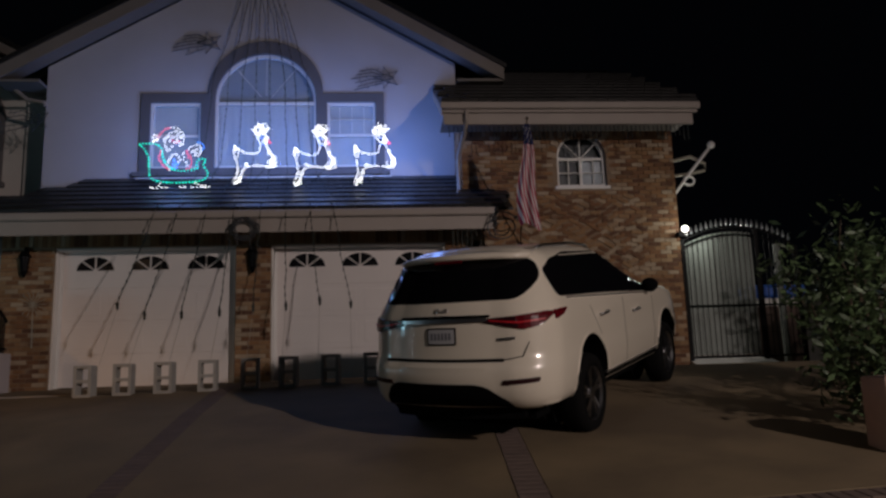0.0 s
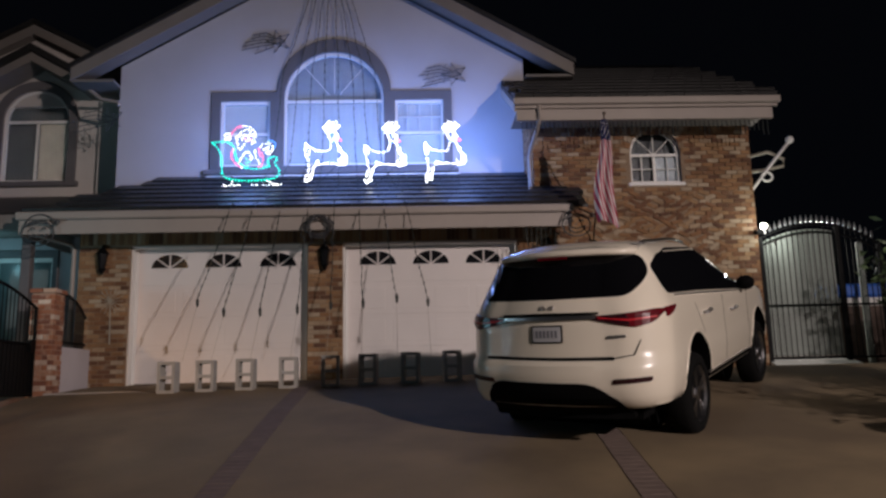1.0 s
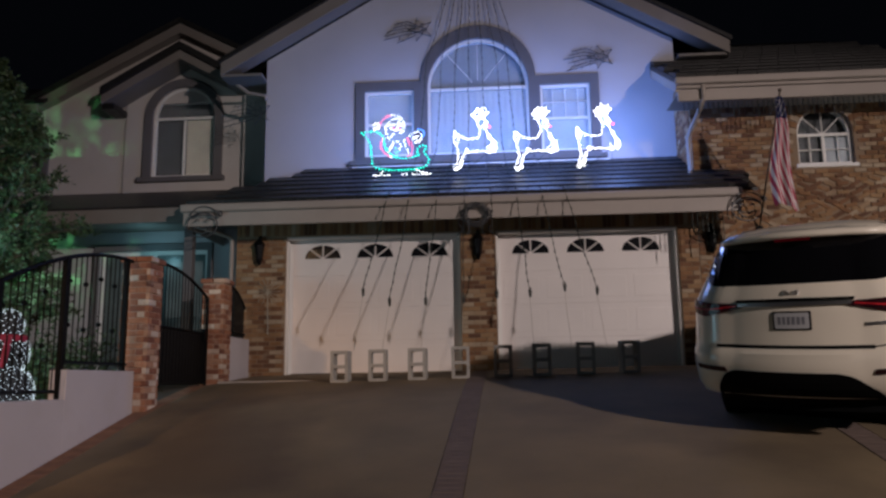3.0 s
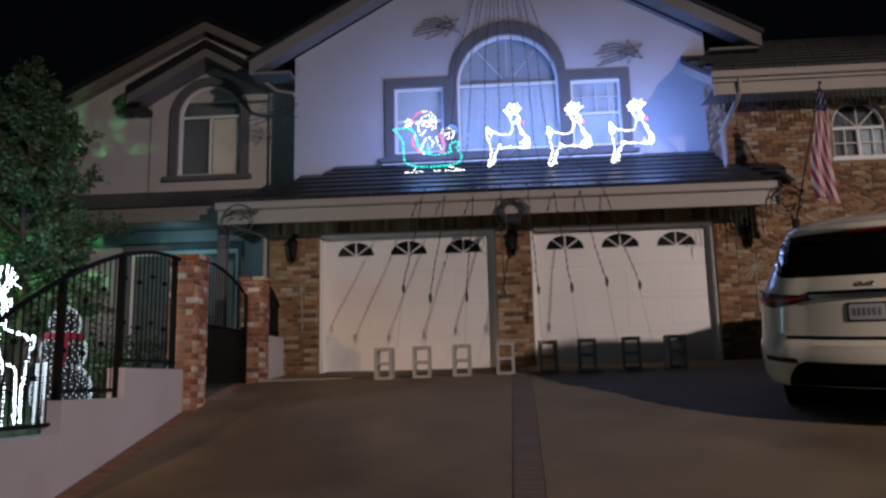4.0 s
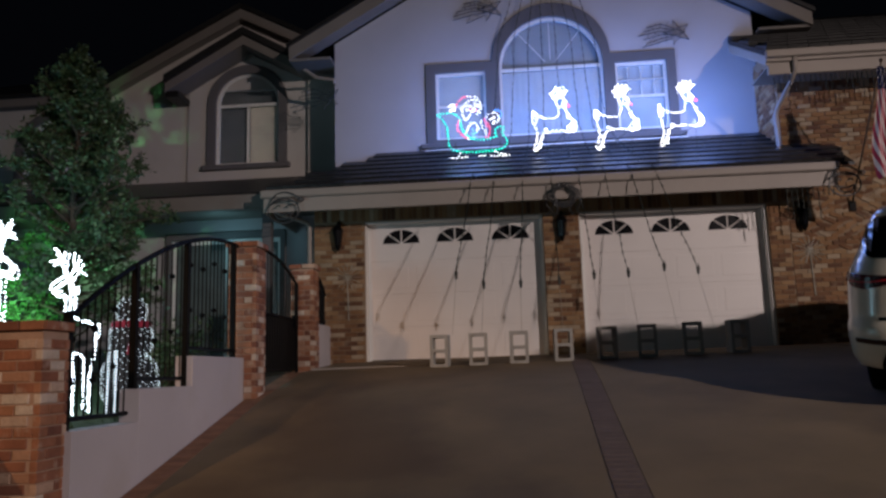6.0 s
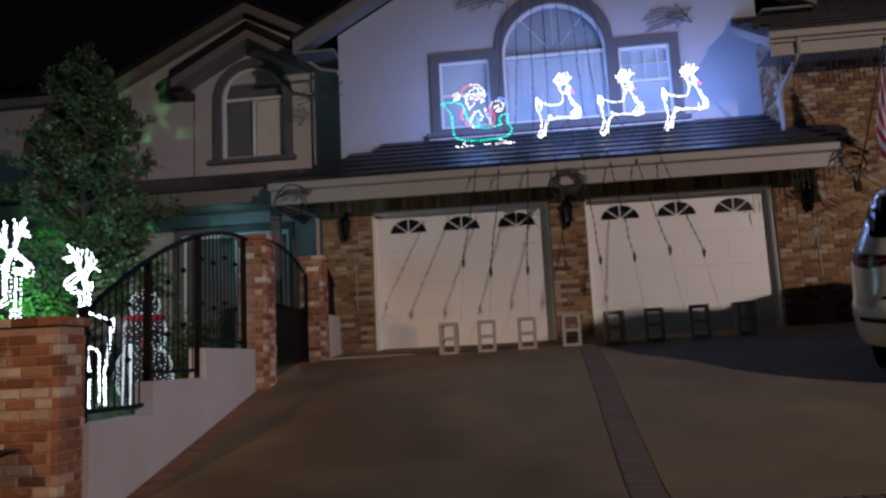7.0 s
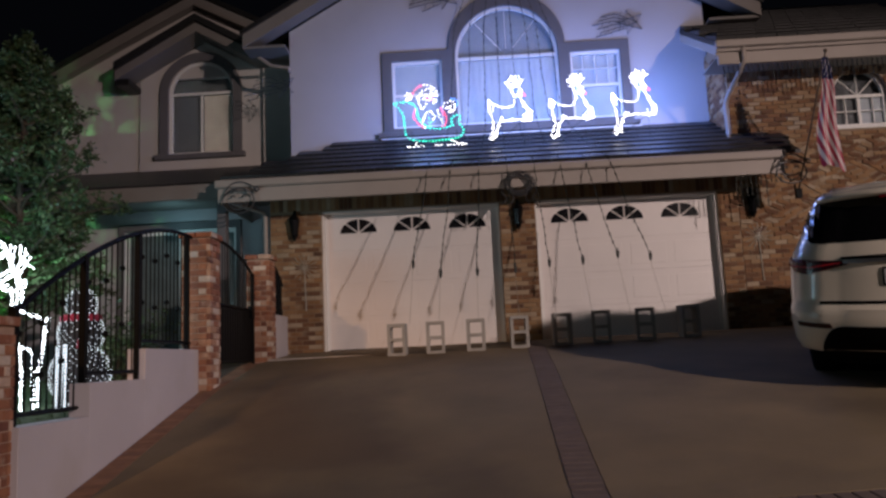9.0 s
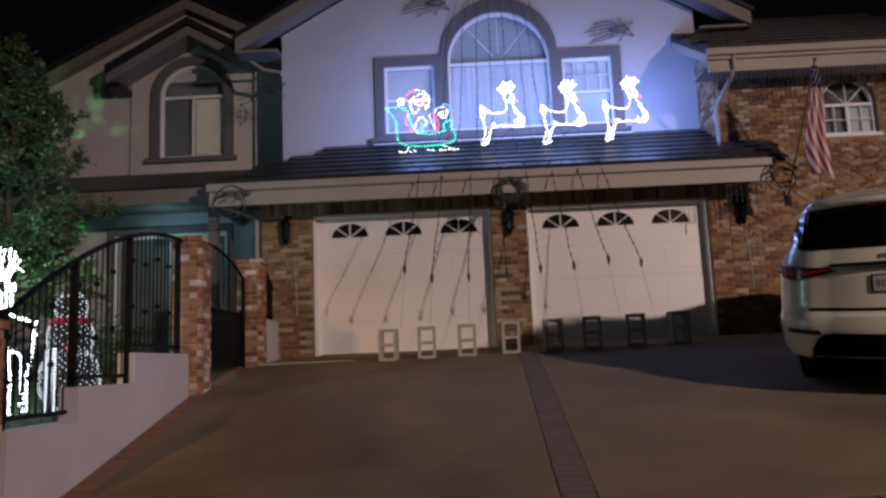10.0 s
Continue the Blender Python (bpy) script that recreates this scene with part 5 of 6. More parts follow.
DEER = [
    curve_line([(0.02, 0.66), (0.00, 0.60), (0.03, 0.50), (0.06, 0.38), (0.08, 0.25)]),
    curve_line([(0.05, 0.68), (0.10, 0.63), (0.22, 0.58), (0.38, 0.57), (0.45, 0.62), (0.47, 0.76), (0.44, 0.86)]),
    curve_line([(0.58, 0.80), (0.60, 0.68), (0.66, 0.58), (0.70, 0.50), (0.68, 0.38), (0.62, 0.30)]),
    curve_line([(0.66, 0.56), (0.74, 0.50), (0.76, 0.36), (0.68, 0.30), (0.60, 0.36), (0.62, 0.44)]),
    curve_line([(0.60, 0.32), (0.45, 0.34), (0.30, 0.33), (0.20, 0.30), (0.14, 0.22), (0.10, 0.08), (0.04, 0.0)]),
    curve_line([(0.08, 0.25), (0.04, 0.12), (0.00, 0.02), (0.06, 0.0), (0.12, 0.10), (0.18, 0.26)]),
    curve_line([(0.06, 0.68), (0.09, 0.60), (0.06, 0.50)]),
    curve_line([(0.44, 0.86), (0.42, 0.92), (0.50, 0.96), (0.58, 0.90), (0.62, 0.80), (0.56, 0.76), (0.50, 0.80)]),
    curve_line([(0.46, 0.92), (0.36, 1.00), (0.32, 1.06)]), curve_line([(0.38, 0.99), (0.40, 1.10)]), curve_line([(0.48, 0.95), (0.46, 1.08), (0.44, 1.17)]),
    curve_line([(0.46, 1.06), (0.53, 1.14)]), curve_line([(0.54, 0.95), (0.60, 1.05), (0.58, 1.14)]), curve_line([(0.58, 1.02), (0.66, 1.06)]), curve_line([(0.40, 0.94), (0.34, 0.93)]), curve_line([(0.36, 1.02), (0.46, 1.10), (0.56, 1.05)]), curve_line([(0.42, 0.97), (0.52, 1.02), (0.60, 0.98)]), curve_line([(0.70, 0.50), (0.72, 0.40), (0.66, 0.34)])]
DEER_TUFTS = ((0.03, 0.66, 0.035, 0.07, 10), (0.47, 1.04, 0.13, 0.11, 16), (0.09, 0.06, 0.06, 0.06, 9), (0.70, 0.42, 0.05, 0.10, 12), (0.56, 0.86, 0.05, 0.05, 8), (0.24, 0.36, 0.05, 0.04, 5), (0.64, 0.60, 0.04, 0.05, 5))
DEER_HARNESS = [curve_line([(0.46, 0.76), (0.52, 0.74), (0.57, 0.77)]), curve_line([(0.47, 0.88), (0.52, 0.86), (0.55, 0.88)])]
DEER_NOSE = [curve_line([(0.62, 0.80), (0.65, 0.78), (0.66, 0.74)])]
Y = 0.08
for x0, z0 in ((-0.38, 3.575), (0.70, 3.545), (1.80, 3.55)):
    d = thing("light_up_deer", "leaping deer outlined in glowing white bulbs on the roof", "light figure", "deer on the garage roof")
    wires(d, DEER, (x0, Y, z0))
    bulbs(d, "white_bulbs", WHITE_BULB, DEER, (x0, Y, z0), 0.034, 0.0092, loose=0.011, tufts=DEER_TUFTS)
    bulbs(d, "blue_bulbs", BLUE_BULB, DEER_HARNESS, (x0, Y - 0.02, z0))
    bulbs(d, "red_bulbs", RED_BULB, DEER_NOSE, (x0, Y - 0.02, z0), r=0.02)
    bm = bmesh.new()
    tube(bm, [(x0 + 0.08, Y + 0.02, z0 + 0.05), (x0 + 0.1, Y + 0.55, z0 + 0.02)], 0.008, 4)
    tube(bm, [(x0 + 0.1, Y + 0.55, z0 + 0.02), (x0 + 0.62, Y + 0.02, z0 + 0.35), (x0 + 0.62, Y + 0.02, 2.90 + 0.565 * (Y + 0.86) - 0.01)], 0.007, 4)
    tube(bm, [(x0 + 0.06, Y + 0.02, z0 + 0.05), (x0 + 0.06, Y + 0.02, 2.90 + 0.565 * (Y + 0.86) - 0.01)], 0.007, 4)
    part("stand", bm, WIRE, d)

S0 = (-2.06, Y, 3.50)
SLEIGH = [
    curve_line([(0.0, 0.83), (0.07, 0.76), (0.16, 0.60), (0.18, 0.40), (0.20, 0.24), (0.28, 0.16), (0.50, 0.12), (0.80, 0.11), (1.05, 0.13), (1.18, 0.18), (1.22, 0.30), (1.14, 0.44), (1.18, 0.52), (1.10, 0.56), (1.02, 0.48), (1.04, 0.36)]),
    curve_line([(0.0, 0.83), (0.10, 0.85), (0.26, 0.84), (0.38, 0.76), (0.42, 0.60), (0.50, 0.44), (0.66, 0.34), (0.86, 0.33), (1.04, 0.38)])]
RUNNER = [[(0.22, 0.02), (0.34, 0.03)], [(0.42, 0.03), (0.56, 0.03)], [(0.36, 0.06), (0.40, 0.14)], [(0.72, 0.03), (0.86, 0.03)], curve_line([(0.94, 0.03), (1.10, 0.03), (1.28, 0.02)]), [(1.00, 0.10), (1.10, 0.06), (1.20, 0.04)]]
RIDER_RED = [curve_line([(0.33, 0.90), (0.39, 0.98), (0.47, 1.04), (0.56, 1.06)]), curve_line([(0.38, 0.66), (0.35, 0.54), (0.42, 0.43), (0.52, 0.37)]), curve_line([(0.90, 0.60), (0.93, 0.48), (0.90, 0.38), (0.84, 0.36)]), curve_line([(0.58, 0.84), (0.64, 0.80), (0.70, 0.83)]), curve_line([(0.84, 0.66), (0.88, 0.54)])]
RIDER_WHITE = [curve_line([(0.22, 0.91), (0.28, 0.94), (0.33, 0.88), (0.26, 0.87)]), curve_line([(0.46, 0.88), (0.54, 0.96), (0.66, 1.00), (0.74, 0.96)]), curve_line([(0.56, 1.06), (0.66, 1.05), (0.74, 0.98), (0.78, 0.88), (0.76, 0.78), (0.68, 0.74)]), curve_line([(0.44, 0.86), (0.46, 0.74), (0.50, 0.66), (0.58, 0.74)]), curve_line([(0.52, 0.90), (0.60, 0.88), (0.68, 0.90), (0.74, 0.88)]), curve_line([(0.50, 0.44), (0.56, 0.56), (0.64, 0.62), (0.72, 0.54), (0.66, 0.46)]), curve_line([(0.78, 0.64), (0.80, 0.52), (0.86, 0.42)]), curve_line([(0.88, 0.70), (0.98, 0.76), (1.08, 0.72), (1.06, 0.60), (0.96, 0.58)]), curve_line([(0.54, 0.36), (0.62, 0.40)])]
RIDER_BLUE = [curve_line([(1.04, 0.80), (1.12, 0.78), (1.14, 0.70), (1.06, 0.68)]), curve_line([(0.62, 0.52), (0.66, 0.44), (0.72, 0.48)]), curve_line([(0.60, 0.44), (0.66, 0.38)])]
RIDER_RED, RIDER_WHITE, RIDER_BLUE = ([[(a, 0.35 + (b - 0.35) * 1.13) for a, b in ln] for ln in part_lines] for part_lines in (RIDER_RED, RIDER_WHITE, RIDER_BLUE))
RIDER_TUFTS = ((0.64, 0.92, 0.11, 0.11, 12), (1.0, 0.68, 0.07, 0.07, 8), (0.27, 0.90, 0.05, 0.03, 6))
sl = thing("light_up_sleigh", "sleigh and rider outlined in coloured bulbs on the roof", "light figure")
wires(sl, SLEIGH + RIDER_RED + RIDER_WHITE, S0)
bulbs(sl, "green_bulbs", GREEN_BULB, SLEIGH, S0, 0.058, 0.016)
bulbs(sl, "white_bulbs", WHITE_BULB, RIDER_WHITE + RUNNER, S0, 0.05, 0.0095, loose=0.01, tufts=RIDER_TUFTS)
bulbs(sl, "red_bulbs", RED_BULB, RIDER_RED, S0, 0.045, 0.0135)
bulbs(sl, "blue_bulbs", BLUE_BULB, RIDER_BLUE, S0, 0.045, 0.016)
for a in (0.3, 1.1):
    bm = bmesh.new()
    tube(bm, [(S0[0] + a, Y + 0.02, S0[2] + 0.12), (S0[0] + a, Y + 0.02, 2.90 + 0.565 * (Y + 0.86) - 0.01)], 0.008, 4)
    tube(bm, [(S0[0] + a, Y + 0.02, S0[2] + 0.3), (S0[0] + a, Y + 0.5, S0[2] + 0.24)], 0.007, 4)
    part("stand", bm, WIRE, sl)

# standing deer of rope light in the yard
STAND = [
    curve_line([(0.10, 0.0), (0.12, 0.30), (0.06, 0.55), (0.02, 0.80), (0.10, 0.92), (0.30, 0.94), (0.46, 0.98)]),
    curve_line([(0.20, 0.0), (0.22, 0.30), (0.24, 0.52), (0.34, 0.60), (0.46, 0.60)]),
    curve_line([(0.42, 0.0), (0.42, 0.35), (0.46, 0.60), (0.54, 0.72), (0.56, 0.90)]),
    curve_line([(0.52, 0.0), (0.52, 0.35), (0.58, 0.62), (0.62, 0.80), (0.60, 1.0), (0.62, 1.20)]),
    curve_line([(0.46, 0.98), (0.44, 1.12), (0.48, 1.26), (0.54, 1.34), (0.66, 1.30), (0.80, 1.22), (0.76, 1.16), (0.62, 1.18)]),
    curve_line([(0.50, 1.32), (0.40, 1.44), (0.30, 1.54)]), curve_line([(0.42, 1.42), (0.42, 1.62)]), curve_line([(0.38, 1.46), (0.24, 1.42)]),
    curve_line([(0.58, 1.34), (0.64, 1.48), (0.76, 1.60)]), curve_line([(0.62, 1.45), (0.58, 1.62)]), curve_line([(0.68, 1.50), (0.82, 1.46)]),
    curve_line([(0.02, 0.86), (-0.06, 0.92), (-0.05, 0.80), (0.03, 0.74)]), curve_line([(0.48, 1.24), (0.38, 1.28), (0.40, 1.20), (0.48, 1.18)])]
for x0, y0, s, turn in ((-6.18, -6.05, 1.13, -28), (-5.14, -5.45, 0.95, 270)):
    d = thing("light_up_deer", "standing deer of glowing white rope light on the lawn", "light figure", "deer on the lawn")
    wires(d, STAND, (0, 0, 0), s, WIRE)
    bulbs(d, "white_bulbs", YARD_BULB, STAND, (0, 0, 0), 0.034, 0.0105, scale=s)
    bulbs(d, "inner_bulbs", YARD_BULB, [[(a + 0.035, b - 0.02) for a, b in ln] for ln in STAND[:5]], (0, 0.03, 0), 0.045, 0.008, scale=s)
    bulbs(d, "antler_bulbs", YARD_BULB, [[(a + 0.02, b + 0.03) for a, b in ln] for ln in STAND[4:11]], (0, -0.03, 0), 0.034, 0.0105, scale=s)
    d.matrix_basis = pose(x0, y0, yard_z(0, y0), 0, 0, turn)
# round snow figure made of dotted lights with a red scarf
snow = thing("light_up_snow_figure", "round snow figure of white lights with red scarf", "light figure", place=(-4.72, -5.55, yard_z(0, -5.55)))
snow.scale = (0.68, 0.68, 0.76)
for nm, cz, rr in (("lower_ball", 0.38, 0.42), ("middle_ball", 0.92, 0.32), ("head", 1.30, 0.22)):
    bm = bmesh.new()
    ball(bm, (0, 0, cz), rr * 0.93, 2)
    pb = part(nm, bm, NET_BALL, snow, smooth=True)
    bm = bmesh.new()
    n = int(480 * (rr / 0.4) ** 2)
    for k in range(n):
        h = 1 - 2 * (k + 0.5) / n
        a = k * 2.39996
        q = math.sqrt(1 - h * h)
        ball(bm, (rr * q * math.cos(a), rr * q * math.sin(a), cz + rr * h), 0.0065, 1)
    part("bulb_net", bm, SPARK, pb, kind="stuff")
bm = bmesh.new()
tube(bm, [(0.24 * math.cos(a), 0.24 * math.sin(a), 1.12) for a in (2 * math.pi * i / 20 for i in range(20))], 0.05, 6, closed=True)
tube(bm, [(0.16, -0.22, 1.1), (0.18, -0.30, 0.9), (0.16, -0.33, 0.72)], 0.05, 6)
part("scarf", bm, RED_CLOTH, snow, "red scarf", smooth=True)


post = thing("light_up_post", "slim garden post wrapped in white sparkling lights", "light figure", place=(-4.66, -6.02, yard_z(0, -6.02)))
bm = bmesh.new()
tube(bm, [(0, 0, -0.05), (0, 0, 0.62)], 0.03, 8)
wrap = part("post_core", bm, NET_BALL, post)
bm = bmesh.new()
for k in range(150):
    ball(bm, (0.045 * math.cos(k * 0.9), 0.045 * math.sin(k * 0.9), 0.02 + 0.004 * k), 0.008, 1)
part("bulb_wrap", bm, SPARK, wrap, kind="stuff")


# unlit rope-light faces at the eaves
def rope_face(place, size, turn, label):
    f = thing("unlit_rope_figure", label, "light figure", place=place)
    bm = bmesh.new()
    loops = [curve_line([(math.cos(a), 0.8 * math.sin(a)) for a in (2 * math.pi * i / 14 for i in range(15))], 3), curve_line([(-0.95, 0.45), (-0.3, 0.62), (0.4, 0.62), (0.95, 0.45)]),
             curve_line([(-0.85, 0.6), (-0.5, 1.05), (0.1, 1.2), (0.7, 1.0), (1.15, 0.7)]), curve_line([(-0.6, -0.1), (-0.3, -0.5), (0.3, -0.5), (0.6, -0.1), (0.2, -0.22), (-0.2, -0.22), (-0.6, -0.1)]),
             curve_line([(-0.5, 0.25), (-0.35, 0.36), (-0.2, 0.25)]), curve_line([(0.2, 0.25), (0.35, 0.36), (0.5, 0.25)]), curve_line([(1.15, 0.55), (1.3, 0.7), (1.15, 0.85), (1.0, 0.7), (1.15, 0.55)])]
    for ln in loops:
        tube(bm, [(a * size, 0, b * size) for a, b in ln], 0.013, 5)
    bm.transform(pose(0, 0, 0, 0, 0, turn))
    part("rope_light", bm, ROPE_OFF, f, smooth=True)
    return f


rope_face((-4.55, -0.98, 2.48), 0.26, 0, "unlit round rope-light face hung at the eave corner")
rope_face((4.31, -1.0, 2.47), 0.235, 0, "unlit round rope-light face hung at the roof end")
wreath = thing("unlit_rope_figure", "unlit dark wire wreath with curled ends on the fascia", "light figure", place=(0.02, -0.98, 2.52))
bm = bmesh.new()
for k in range(7):
    tube(bm, [((0.16 + 0.05 * math.sin(5 * a + k)) * math.cos(a) * 1.25, -0.01 * (k % 3), (0.16 + 0.05 * math.sin(4 * a + 1.7 * k)) * math.sin(a)) for a in (2 * math.pi * i / 28 for i in range(28))], 0.008, 4, closed=True)
for x in (-0.24, -0.12, 0.1, 0.22):
    tube(bm, curve_line([(x, 0, -0.02), (x * 1.2, -0.01, -0.14), (x * 0.9, 0, -0.24), (x * 1.3, -0.01, -0.34)]), 0.008, 4)
part("rope_light", bm, ROPE_OFF, wreath, smooth=True)


# shooting stars of thin wire on the upper wall
def star(bm, c, r, turn=0.3):
    pts = [Vector((c[0] + r * math.cos(turn + math.pi / 2 + 4 * math.pi * i / 5), c[1], c[2] + r * math.sin(turn + math.pi / 2 + 4 * math.pi * i / 5))) for i in range(5)]
    tube(bm, pts, 0.014 if r > 0.1 else 0.006, 4, closed=True)


def shooting_star(c, tails, label, dx=-1):
    s = thing("wire_star", label, "star", "shooting stars on the walls")
    bm = bmesh.new()
    star(bm, c, 0.25)
    star(bm, (c[0], c[1] - 0.02, c[2]), 0.13, 0.9)
    part("star_frame", bm, ROPE_OFF, s)
    for k in range(tails):
        bm = bmesh.new()
        z = c[2] + 0.17 - 0.36 * k / (tails - 1)
        L = 0.74 - 0.05 * abs(k - 2) + rng.uniform(-0.14, 0.1)
        tube(bm, [(c[0] + dx * 0.1, c[1], c[2] + (z - c[2]) * 0.6), (c[0] + dx * L * 0.5, c[1] + 0.01, z + 0.02), (c[0] + dx * L, c[1] + 0.01, z - 0.03 - 0.05 * k / tails)], 0.009, 4)
        for q in (0.35, 0.55, 0.72, 0.88):
            p = Vector((c[0] + dx * L * q, c[1] - 0.005, z + 0.01 - 0.03 * q))
            tube(bm, [p, p + Vector((rng.uniform(-0.03, 0.03), -0.01, rng.choice((-0.04, 0.04))))], 0.006, 4)
        part("tail", bm, ROPE_OFF, s)


shooting_star((-1.05, 0.96, 6.72), 6, "unlit shooting star of wire on the white wall")
shooting_star((2.45, 0.96, 5.98), 6, "unlit shooting star of wire on the white wall")
shooting_star((-4.25, 0.9, 5.1), 5, "unlit shooting star of wire at the wall's corner")
for x, z in ((-3.70, 1.45), (4.05, 1.6)):
    s = thing("wire_star", "pale wire star on a stick against the brick", "star", "pale stars on the brick")
    bm = bmesh.new()
    for k in range(8):
        a = math.pi * k / 8
        tube(bm, [(x - 0.24 * math.cos(a), -0.035, z - 0.24 * math.sin(a)), (x + 0.24 * math.cos(a), -0.035, z + 0.24 * math.sin(a))], 0.007, 4)
    tube(bm, [(x, -0.035, z), (x + 0.02, -0.035, z - 0.75)], 0.012, 5)
    part("star_frame", bm, TINSEL, s)

# wall lanterns beside the garage doors, unlit
for x in (-3.84, 0.02, 3.98):
    s = thing("wall_lantern", "black unlit carriage lantern on the brick", "lamp", "unlit carriage lanterns", (x, -0.12, 2.14))
    bm = bmesh.new()
    bmesh.ops.create_cone(bm, cap_ends=True, segments=6, radius1=0.05, radius2=0.085, depth=0.26, matrix=Matrix.Identity(4))
    part("lantern_glass", bm, FANGLASS, s)
    bm = bmesh.new()
    bmesh.ops.create_cone(bm, cap_ends=True, segments=6, radius1=0.11, radius2=0.02, depth=0.12, matrix=Matrix.Translation((0, 0, 0.19)))
    bmesh.ops.create_cone(bm, cap_ends=True, segments=6, radius1=0.015, radius2=0.06, depth=0.10, matrix=Matrix.Translation((0, 0, -0.18)))
    ball(bm, (0, 0, 0.27), 0.025, 1)
    for k in range(6):
        a = math.pi * k / 3
        tube(bm, [(0.052 * math.cos(a), 0.052 * math.sin(a), -0.13), (0.087 * math.cos(a), 0.087 * math.sin(a), 0.13)], 0.007, 4)
    tube(bm, [(0, 0, 0.24), (0, 0.06, 0.30), (0, 0.11, 0.2)], 0.014, 6)
    box(bm, -0.05, 0.05, 0.10, 0.119, -0.12, 0.22)
    part("lantern_frame", bm, IRON, s)

# icicle lights hanging from the eaves, unlit
for x0, x1, y, z, nm in ((3.5, 7.9, FY + 0.10, 4.36, "brick wing"), (3.5, 4.3, EAVE_Y + 0.05, 2.62, "garage")):
    s = thing("icicle_lights", "unlit dark icicle lights hanging under the eave", "light string", "icicle lights")
    bm = bmesh.new()
    x = x0
    while x < x1:
        L = rng.choice((0.12, 0.2, 0.28)) * (2.3 if nm == "garage" else 1)
        tube(bm, [(x, y, z), (x + 0.01, y, z - L)], 0.006, 4)
        for k in range(int(L / 0.05)):
            tube(bm, [(x, y - 0.01, z - 0.05 * k - 0.02), (x + rng.uniform(-0.02, 0.02), y - 0.015, z - 0.05 * k - 0.05)], 0.009, 4)
        x += 0.08
    part("icicle_fringe", bm, WIRE, s, kind="stuff")

# ---- flag on a slanting pole ----
flag = thing("flag", "limp striped flag hanging from a slanting pole on the brick wall", "flag")
A, B = Vector((4.80, 0.0, 2.30)), Vector((4.70, -1.72, 4.12))
bm = bmesh.new()
tube(bm, [A, B], 0.014, 8)
ball(bm, B + Vector((0, -0.01, 0.03)), 0.03, 2)
part("pole", bm, BARK, flag, smooth=True)
part("pole_bracket", boxes((4.75, 4.85, -0.06, 0.0, 2.22, 2.38)), IRON, flag)


def cloth(u, v):
    """Hanging folds: u from 0 to 1 across the bunched cloth, v from the top to the hem."""
    w = 0.10 + 0.20 * min(1.0, v * 1.4) + 0.05 * v
    x = 4.69 + w * (u - 0.52) + 0.03 * math.sin(7 * v)
    y = -1.70 + 0.35 * v * 0.3 + 0.032 * math.sin(u * 13 + 2.2 * v) * (0.5 + v)
    return Vector((x, y, 4.06 - v * (1.70 - 0.06 * math.sin(u * 5.1))))


def cloth_patch(u0, u1, v0, v1, skew=0.0, n=5, m=26):
    bm = bmesh.new()
    g = [[bm.verts.new(cloth(min(1, max(0, u0 + (u1 - u0) * i / n + skew * (v0 + (v1 - v0) * j / m))), v0 + (v1 - v0) * j / m)) for i in range(n + 1)] for j in range(m + 1)]
    for j in range(m):
        for i in range(n):
            bm.faces.new((g[j][i], g[j][i + 1], g[j + 1][i + 1], g[j + 1][i]))
    return bm


part("canton", cloth_patch(0, 1, 0, 0.20, n=24), BLUE_CLOTH, flag, "dark blue canton", smooth=True)
for k in range(20):
    u = -0.95 + k * 0.10
    part("stripe", cloth_patch(u, u + 0.10, 0.20, 1.0, 1.0), RED_CLOTH if k % 2 == 0 else WHITE_CLOTH, flag, "red stripe" if k % 2 == 0 else "white stripe", smooth=True)
bm = bmesh.new()
for k in range(16):
    p = cloth(0.08 + 0.84 * ((k * 7) % 16) / 16, 0.03 + 0.15 * (k / 16)) + Vector((0, -0.012, 0))
    star(bm, p, 0.013, 0)
part("star_print", bm, WHITE_CLOTH, flag, kind="stuff")


# ---- planting ----
def leaves(count, where, size, rng, slim=1.0):
    """Loose leaves, each a folded pair of faces."""
    verts, faces = [], []
    for _ in range(count):
        p = where()
        d = Vector((rng.uniform(-1, 1), rng.uniform(-1, 1), rng.uniform(-0.6, 0.9))).normalized()
        s = d.cross(Vector((rng.uniform(-1, 1), rng.uniform(-1, 1), rng.uniform(-1, 1)))).normalized()
        L = size * rng.uniform(0.6, 1.35)
        w = L * rng.uniform(0.22, 0.36) * slim
        i = len(verts)
        verts += [p, p + d * L * 0.5 + s * w, p + d * L, p + d * L * 0.5 - s * w]
        faces += [(i, i + 1, i + 2), (i, i + 2, i + 3)]
    me = bpy.data.meshes.new("leaves")
    me.from_pydata([tuple(v) for v in verts], [], faces)
    me.materials.append(LEAF)
    return me


def limb(bm, a, b, r0, r1, rng, bend=0.12):
    a, b = Vector(a), Vector(b)
    pts = [a.lerp(b, k / 5) + Vector((rng.uniform(-bend, bend), rng.uniform(-bend, bend), 0)) * (k % 5 > 0) * (b - a).length * 0.3 for k in range(6)]
    tube(bm, pts, r0, 6, taper=r1)
    return pts


